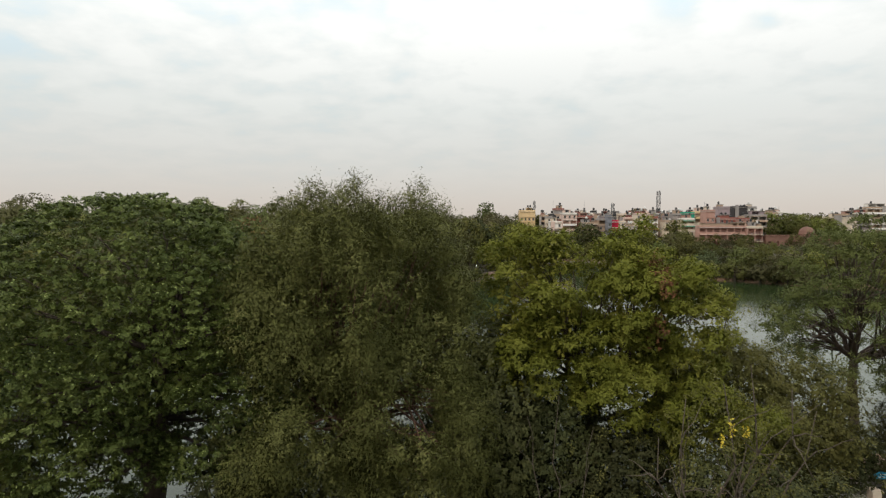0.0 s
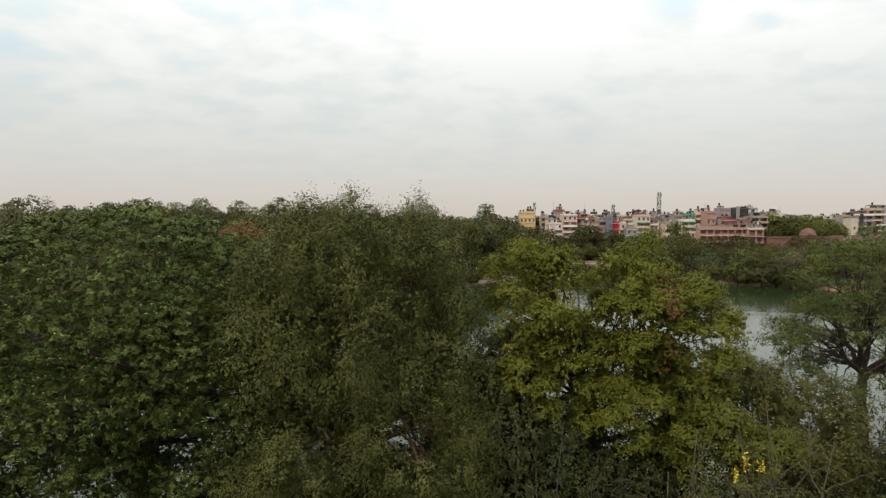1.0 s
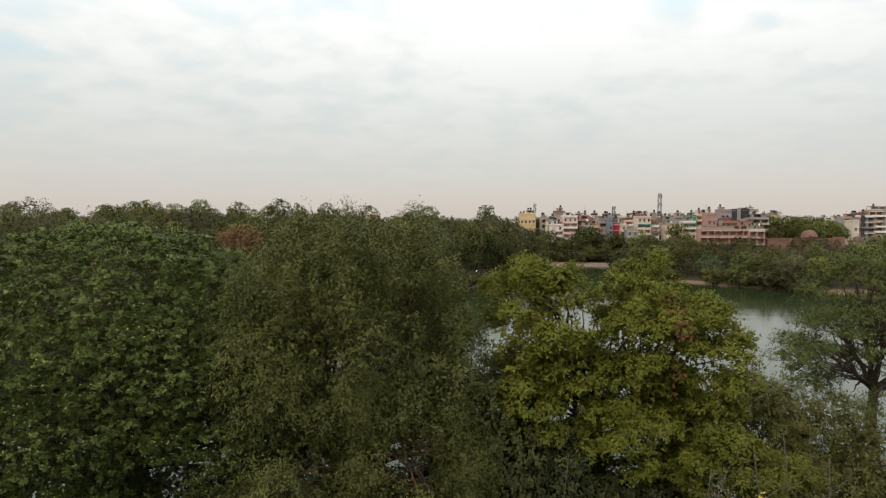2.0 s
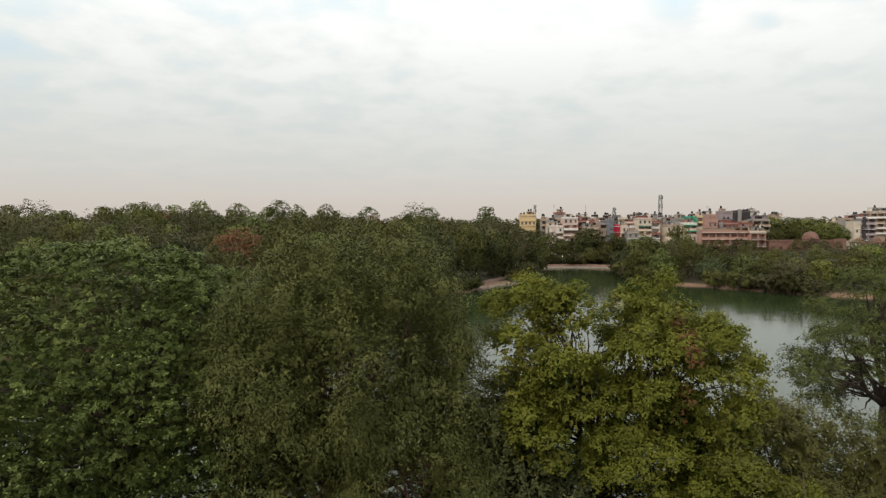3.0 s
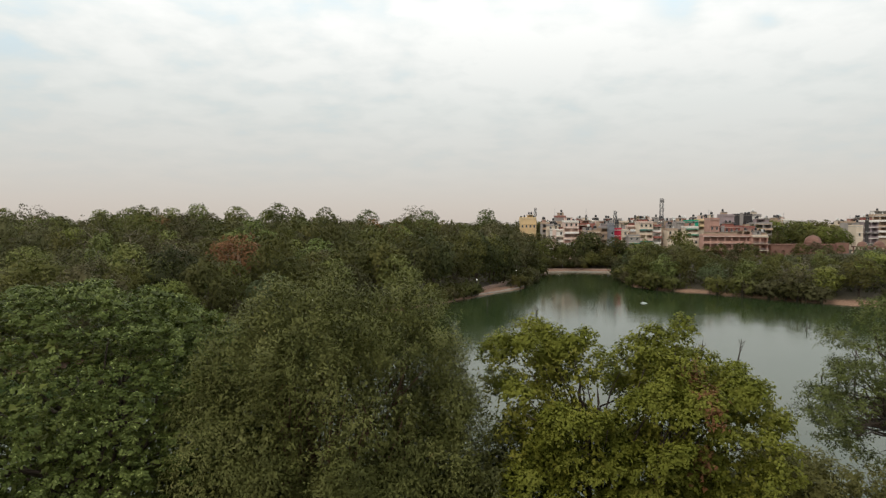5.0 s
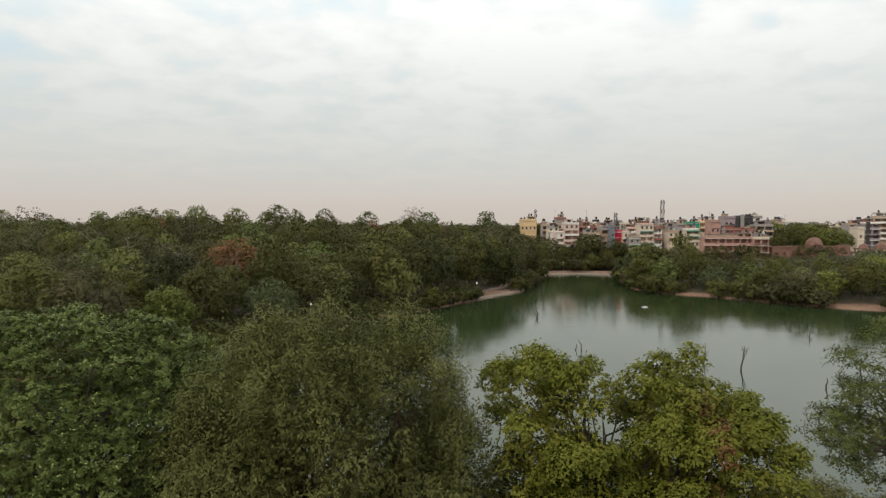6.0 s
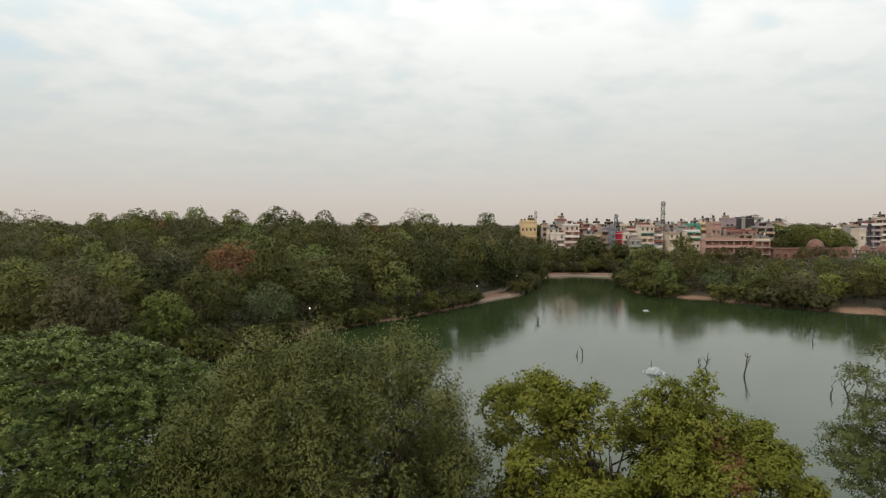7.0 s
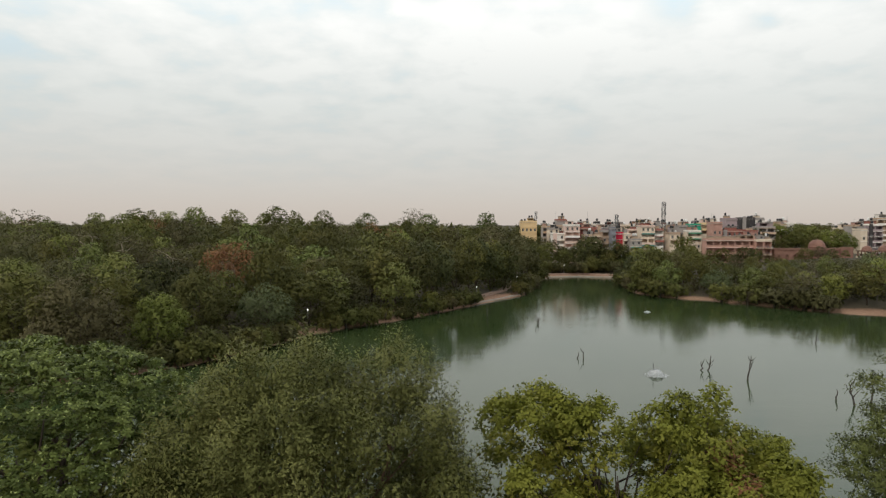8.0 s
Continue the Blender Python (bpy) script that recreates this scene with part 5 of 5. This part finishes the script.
for i in range(7):
    part("post", Shape().box(200.2 + i * 2.1, 306.5, 7.803, 200.65 + i * 2.1, 307.0, 9.2).mesh("post", WALL["cream"]), s)

# trees close to the houses and round the ruin
rng = np.random.default_rng(91)
for x, y, top, k in [(36, 334, 22, 0), (46, 332, 18.0, 0), (51, 334, 18.0, 3), (45, 318, 17, 1), (52, 312, 15.5, 3), (56, 322, 17, 0), (61, 312, 12.5, 2), (66, 316, 13.5, 8), (72, 312, 19.5, 0), (75, 315, 19.0, 8), (86, 311, 17.0, 0), (77, 318, 14.5, 1), (82, 309, 12.0, 2),
                     (87, 313, 13.0, 8), (60, 306, 10.0, 1), (68, 306, 11.0, 0), (91, 318, 15.5, 1), (96, 309, 13.5, 6), (101, 305, 14.5, 0), (108, 309, 13.0, 2), (115, 304, 13.5, 1), (121, 306, 13.0, 0),
                     (128, 301, 12.5, 3), (133, 301, 9.5, 8), (140, 299, 12.6, 1), (147, 300, 9.0, 0), (154, 298, 8.8, 2), (162, 300, 8.5, 3), (170, 301, 9.5, 2), (178, 297, 14.6, 4), (171, 296, 14.0, 2), (185, 298, 13.4, 0), (192, 299, 12.6, 3), (144, 299, 14.4, 0), (150, 300, 13.2, 2), (119, 303, 14.6, 5), (134, 300, 13.6, 2), (186, 302, 8.8, 6), (194, 300, 8.6, 1),
                     (203, 299, 8.2, 2), (214, 300, 8.0, 0), (225, 303, 8.6, 3),
                     (165, 330, 22.5, 2), (172, 333, 24.0, 3), (180, 336, 25.0, 6), (188, 332, 24.5, 3), (196, 335, 24.0, 6), (203, 330, 22.0, 6), (209, 326, 20.5, 6), (176, 326, 20.0, 1), (192, 326, 19.5, 2), (184, 344, 26.0, 0),
                     (110, 345, 27.0, 0), (60, 372, 25.0, 1), (20, 350, 24.0, 0), (10, 345, 23.5, 3), (30, 352, 24.5, 8), (0, 356, 24.5, 2), (42, 345, 20.0, 2), (38, 366, 25.0, 1), (30, 370, 25.4, 3), (46, 374, 25.2, 0), (56, 380, 25.0, 2), (64, 384, 25.0, 5),
                     (190, 366, 25.2, 3), (198, 370, 25.4, 2), (206, 364, 25.0, 5), (214, 368, 24.8, 0), (222, 372, 25.2, 3), (232, 374, 25.0, 2), (216, 344, 22.5, 6), (210, 340, 23.0, 2)]:
    h = MODELS[k][2]["height"]
    plant(k, x, y, (top - gz(x, y)) / h * 1.0, rng.uniform(0, 360))


# ---------------------------------------------------------------- the shore
def shore_line(first, last, off, step=2.0):
    """Points along the shore polygon from corner to corner, moved out from the water."""
    pts = SHORE[first:last + 1]
    dense = np.concatenate([np.linspace(a, b, max(int(np.hypot(*(b - a)) / step), 1), endpoint=False) for a, b in zip(pts[:-1], pts[1:])] + [pts[-1:]])
    tan = unit(np.gradient(dense, axis=0))
    return dense + np.stack([tan[:, 1], -tan[:, 0]], 1) * off


def ribbon(line, half, z0, lift):
    s, k = Shape(), 0
    tan = unit(np.gradient(line, axis=0))
    nor = np.stack([tan[:, 1], -tan[:, 0]], 1)
    for i, (q, nn) in enumerate(zip(line, nor)):
        zt = gz(*q) + lift
        for o_, zz in ((-half, zt), (half, zt), (half, zt + z0), (-half, zt + z0)):
            s.v.append((q[0] + nn[0] * o_, q[1] + nn[1] * o_, zz))
        if i:
            a, b = 4 * (i - 1), 4 * i
            s.f += [(a + j, a + (j + 1) % 4, b + (j + 1) % 4, b + j) for j in range(4)]
    return s


kerb = ribbon(shore_line(22, 29, 0.9), 0.25, -0.7, 0.35)
tagged(new("shore_kerb", kerb.mesh("shore_kerb", CONCRETE)), "pale concrete kerb along the water's edge", "kerb", kind="structure")
walkway = ribbon(shore_line(22, 33, 8.2), 1.3, -0.3, 0.12)
tagged(new("lakeside_path", walkway.mesh("lakeside_path", PATH_MAT)), "dusty red path round the lake", "path", kind="structure")
low = ribbon(shore_line(22, 33, 6.4), 0.16, -1.2, 0.75)
tagged(new("lakeside_wall", low.mesh("lakeside_wall", PATH_MAT)), "low reddish brown wall along the lakeside path", "wall", kind="structure")


def lamp_post(x, y, h):
    root = thing("lamp_post", (x, y, gz(x, y)), "slim grey lamp post with a lit white globe", "street lamp", "lamp posts round the lake")
    part("post", Shape().spin(0, 0, [(0.14, -0.2), (0.14, 0.3), (0.06, 0.4), (0.045, h - 0.3), (0.09, h - 0.25)], 8).mesh("post", STEEL), root)
    part("globe", Shape().spin(0, 0, [(0.05, h - 0.247), (0.12, h - 0.14), (0.14, h), (0.11, h + 0.11), (0.04, h + 0.15)], 10).mesh("globe", LAMP_GLOW, True), root, "lit white glass globe")


for x, y, h in [(-31.5, 152.5, 3.6), (58.5, 301.5, 4.3), (28.0, 236.0, 4.2), (-14.4, 37.0, 3.4), (11.5, 209.5, 3.6)]:
    lamp_post(x, y, h)

# the near bank: a low wall with pillars, a railing at the edge, a direction board
wall = thing("bank_wall", (0, 36.6, 0), "low brown plastered wall on the near bank", "wall")
z_ = 1.0
part("wall_body", Shape().box(7.0, 0, z_ - 0.5, 25.9, 0.3, 2.0).mesh("wall_body", PATH_MAT), wall)
part("coping", Shape().box(6.9, -0.05, 2.003, 25.9, 0.35, 2.1).mesh("coping", CONCRETE), wall)
for i, x in enumerate((14.8, 26.2)):
    part("pillar", Shape().box(x, -0.1, z_ - 0.5, x + 0.55, 0.45, 2.35).box(x - 0.06, -0.16, 2.353, x + 0.61, 0.51, 2.47).mesh("pillar", WALL["cream"]), wall, "pale cream plastered pillar")
rail = thing("railing", (0, 0, 0), "white painted steel railing at the water's edge", "railing")
for i in range(9):
    x = 15.0 + i * 1.5
    y = 39.6 + (x - 15) * 0.16
    part("post", Shape().box(x, y, gz(x, y) - 0.2, x + 0.07, y + 0.07, 2.05).mesh("post", WHITE_PAINT), rail)
for zz in (1.45, 1.72, 2.05):
    part("rail", Shape().tube([(15.0, 39.63, zz), (27.1, 41.57, zz)], [0.03, 0.03], 6).mesh("rail", WHITE_PAINT), rail)
sign = thing("direction_board", (27.75, 37.4, gz(27.75, 37.4)), "blue arrow-shaped direction board with white lettering", "sign")
part("post", Shape().tube([(0, 0.05, -0.3), (0, 0.05, 2.3)], [0.05, 0.05], 8).mesh("post", STEEL), sign)
s = Shape()
zb = 1.95
s.v = [(-0.95, y_, zb) for y_ in (-0.02, 0.0)]
s.v = [(x_, y_, z_2) for y_ in (-0.03, -0.003) for x_, z_2 in ((-0.95, zb), (-0.68, zb - 0.23), (0.5, zb - 0.23), (0.5, zb + 0.23), (-0.68, zb + 0.23))]
s.f = [(0, 1, 2, 3, 4), (9, 8, 7, 6, 5)] + [(i, 5 + i, 5 + (i + 1) % 5, (i + 1) % 5) for i in range(5)]
board = part("board", s.mesh("board", SIGN_BLUE), sign)
for i, (a_, b_, zz) in enumerate([(-0.55, 0.1, zb + 0.06), (-0.6, -0.2, zb - 0.1), (-0.12, 0.4, zb - 0.1)]):
    part("text_bar", Shape().box(a_, -0.036, zz - 0.035, b_, -0.031, zz + 0.035).mesh("text_bar", WHITE_PAINT), board)

# ---------------------------------------------------------------- in the lake
def fountain(x, y, r, h, label):
    g = np.random.default_rng(int(x * 10))
    root = thing("fountain", (x, y, 0), label, "fountain", "floating fountains")
    part("float", Shape().spin(0, 0, [(r * 0.3, -0.1), (r * 0.34, 0.08), (r * 0.2, 0.16)], 14).mesh("float", STEEL), root)
    n_ = 2400
    a, u = g.uniform(0, 6.283, n_), g.random(n_)
    rad = r * u ** 0.8
    z = h * (1 - u ** 2.6) * g.uniform(0.72, 1.05, n_)
    c = np.stack([rad * np.cos(a), rad * np.sin(a), z + 0.02], 1)
    q = sprays(g, c, unit(np.stack([np.cos(a), np.sin(a), 0.5 - 1.6 * u], 1)), 4, 0.22, 0.13, 0.04, 0.3)
    sp = part("spray", leaf_mesh("spray", q, FOAM), root, "white foaming water dome")
    sp["kind"] = "stuff"
    part("nozzle", Shape().tube([(-0.45, 0, 0.05), (-0.5, 0, h + 1.3)], [0.05, 0.04], 6).mesh("nozzle", WOOD_DEAD), root, "thin dark pipe")
    n_ = 260
    a, u = g.uniform(0, 6.283, n_), g.uniform(1.0, 1.5, n_)
    c = np.stack([r * u * np.cos(a), r * u * np.sin(a), 0 * a + 0.02], 1)
    q = sprays(g, c, unit(np.stack([np.cos(a), np.sin(a), 0 * a], 1)), 2, 0.2, 0.2, 0.05, 0.0)
    q[..., 2] = 0.015 + 0.02 * g.random(q.shape[:1])[:, None]
    part("foam", leaf_mesh("foam", q, FOAM), root)["kind"] = "stuff"


fountain(35.6, 109.0, 1.2, 0.75, "white bubbling fountain dome on the lake")
fountain(58.2, 181.0, 0.55, 0.1, "low white bubbling fountain on the lake")


def snag(x, y, h, lean, twigs, seed):
    """A drowned dead tree that sticks out of the water."""
    g = np.random.default_rng(seed)
    root = thing("dead_snag", (x, y, 0), "dark leafless dead branch standing in the lake", "dead tree", "snags in the lake")
    q = bend((0, 0, -1.2), (lean, 0.1, h), 0.2, g, 8, 0.1)
    part("stem", Shape().tube(q, np.linspace(0.17, 0.05, 8), 7).mesh("stem", WOOD_DEAD, True), root)
    for i in range(twigs):
        a = q[g.integers(3, 7)]
        e = a + np.array([g.choice([-1, 1]) * g.uniform(0.4, 1.0), g.normal() * 0.3, g.uniform(0.5, 1.3)])
        part("twig", Shape().tube(bend(a, e, -0.15, g, 5, 0.05), np.linspace(0.085, 0.025, 5), 5).mesh("twig", WOOD_DEAD, True), root)


snag(49.4, 106.3, 3.9, 0.5, 4, 1)
snag(45.8, 112.3, 2.6, 0.3, 3, 2)
snag(44.6, 112.6, 1.6, 0.0, 1, 3)
snag(23.9, 161.0, 1.6, 0.4, 3, 4)
snag(24.6, 161.3, 1.2, -0.3, 1, 10)
snag(58.8, 91.5, 5.2, 0.3, 2, 5)
snag(57.4, 92.2, 3.2, -1.2, 5, 6)
snag(56.4, 95.0, 1.5, 0.0, 0, 7)
snag(78.5, 136.0, 1.8, 0.1, 1, 8)
snag(26.5, 121.5, 1.3, 0.0, 1, 9)
snag(25.6, 121.8, 1.1, 0.0, 0, 11)
snag(12.4, 174.0, 3.8, 0.2, 1, 12)
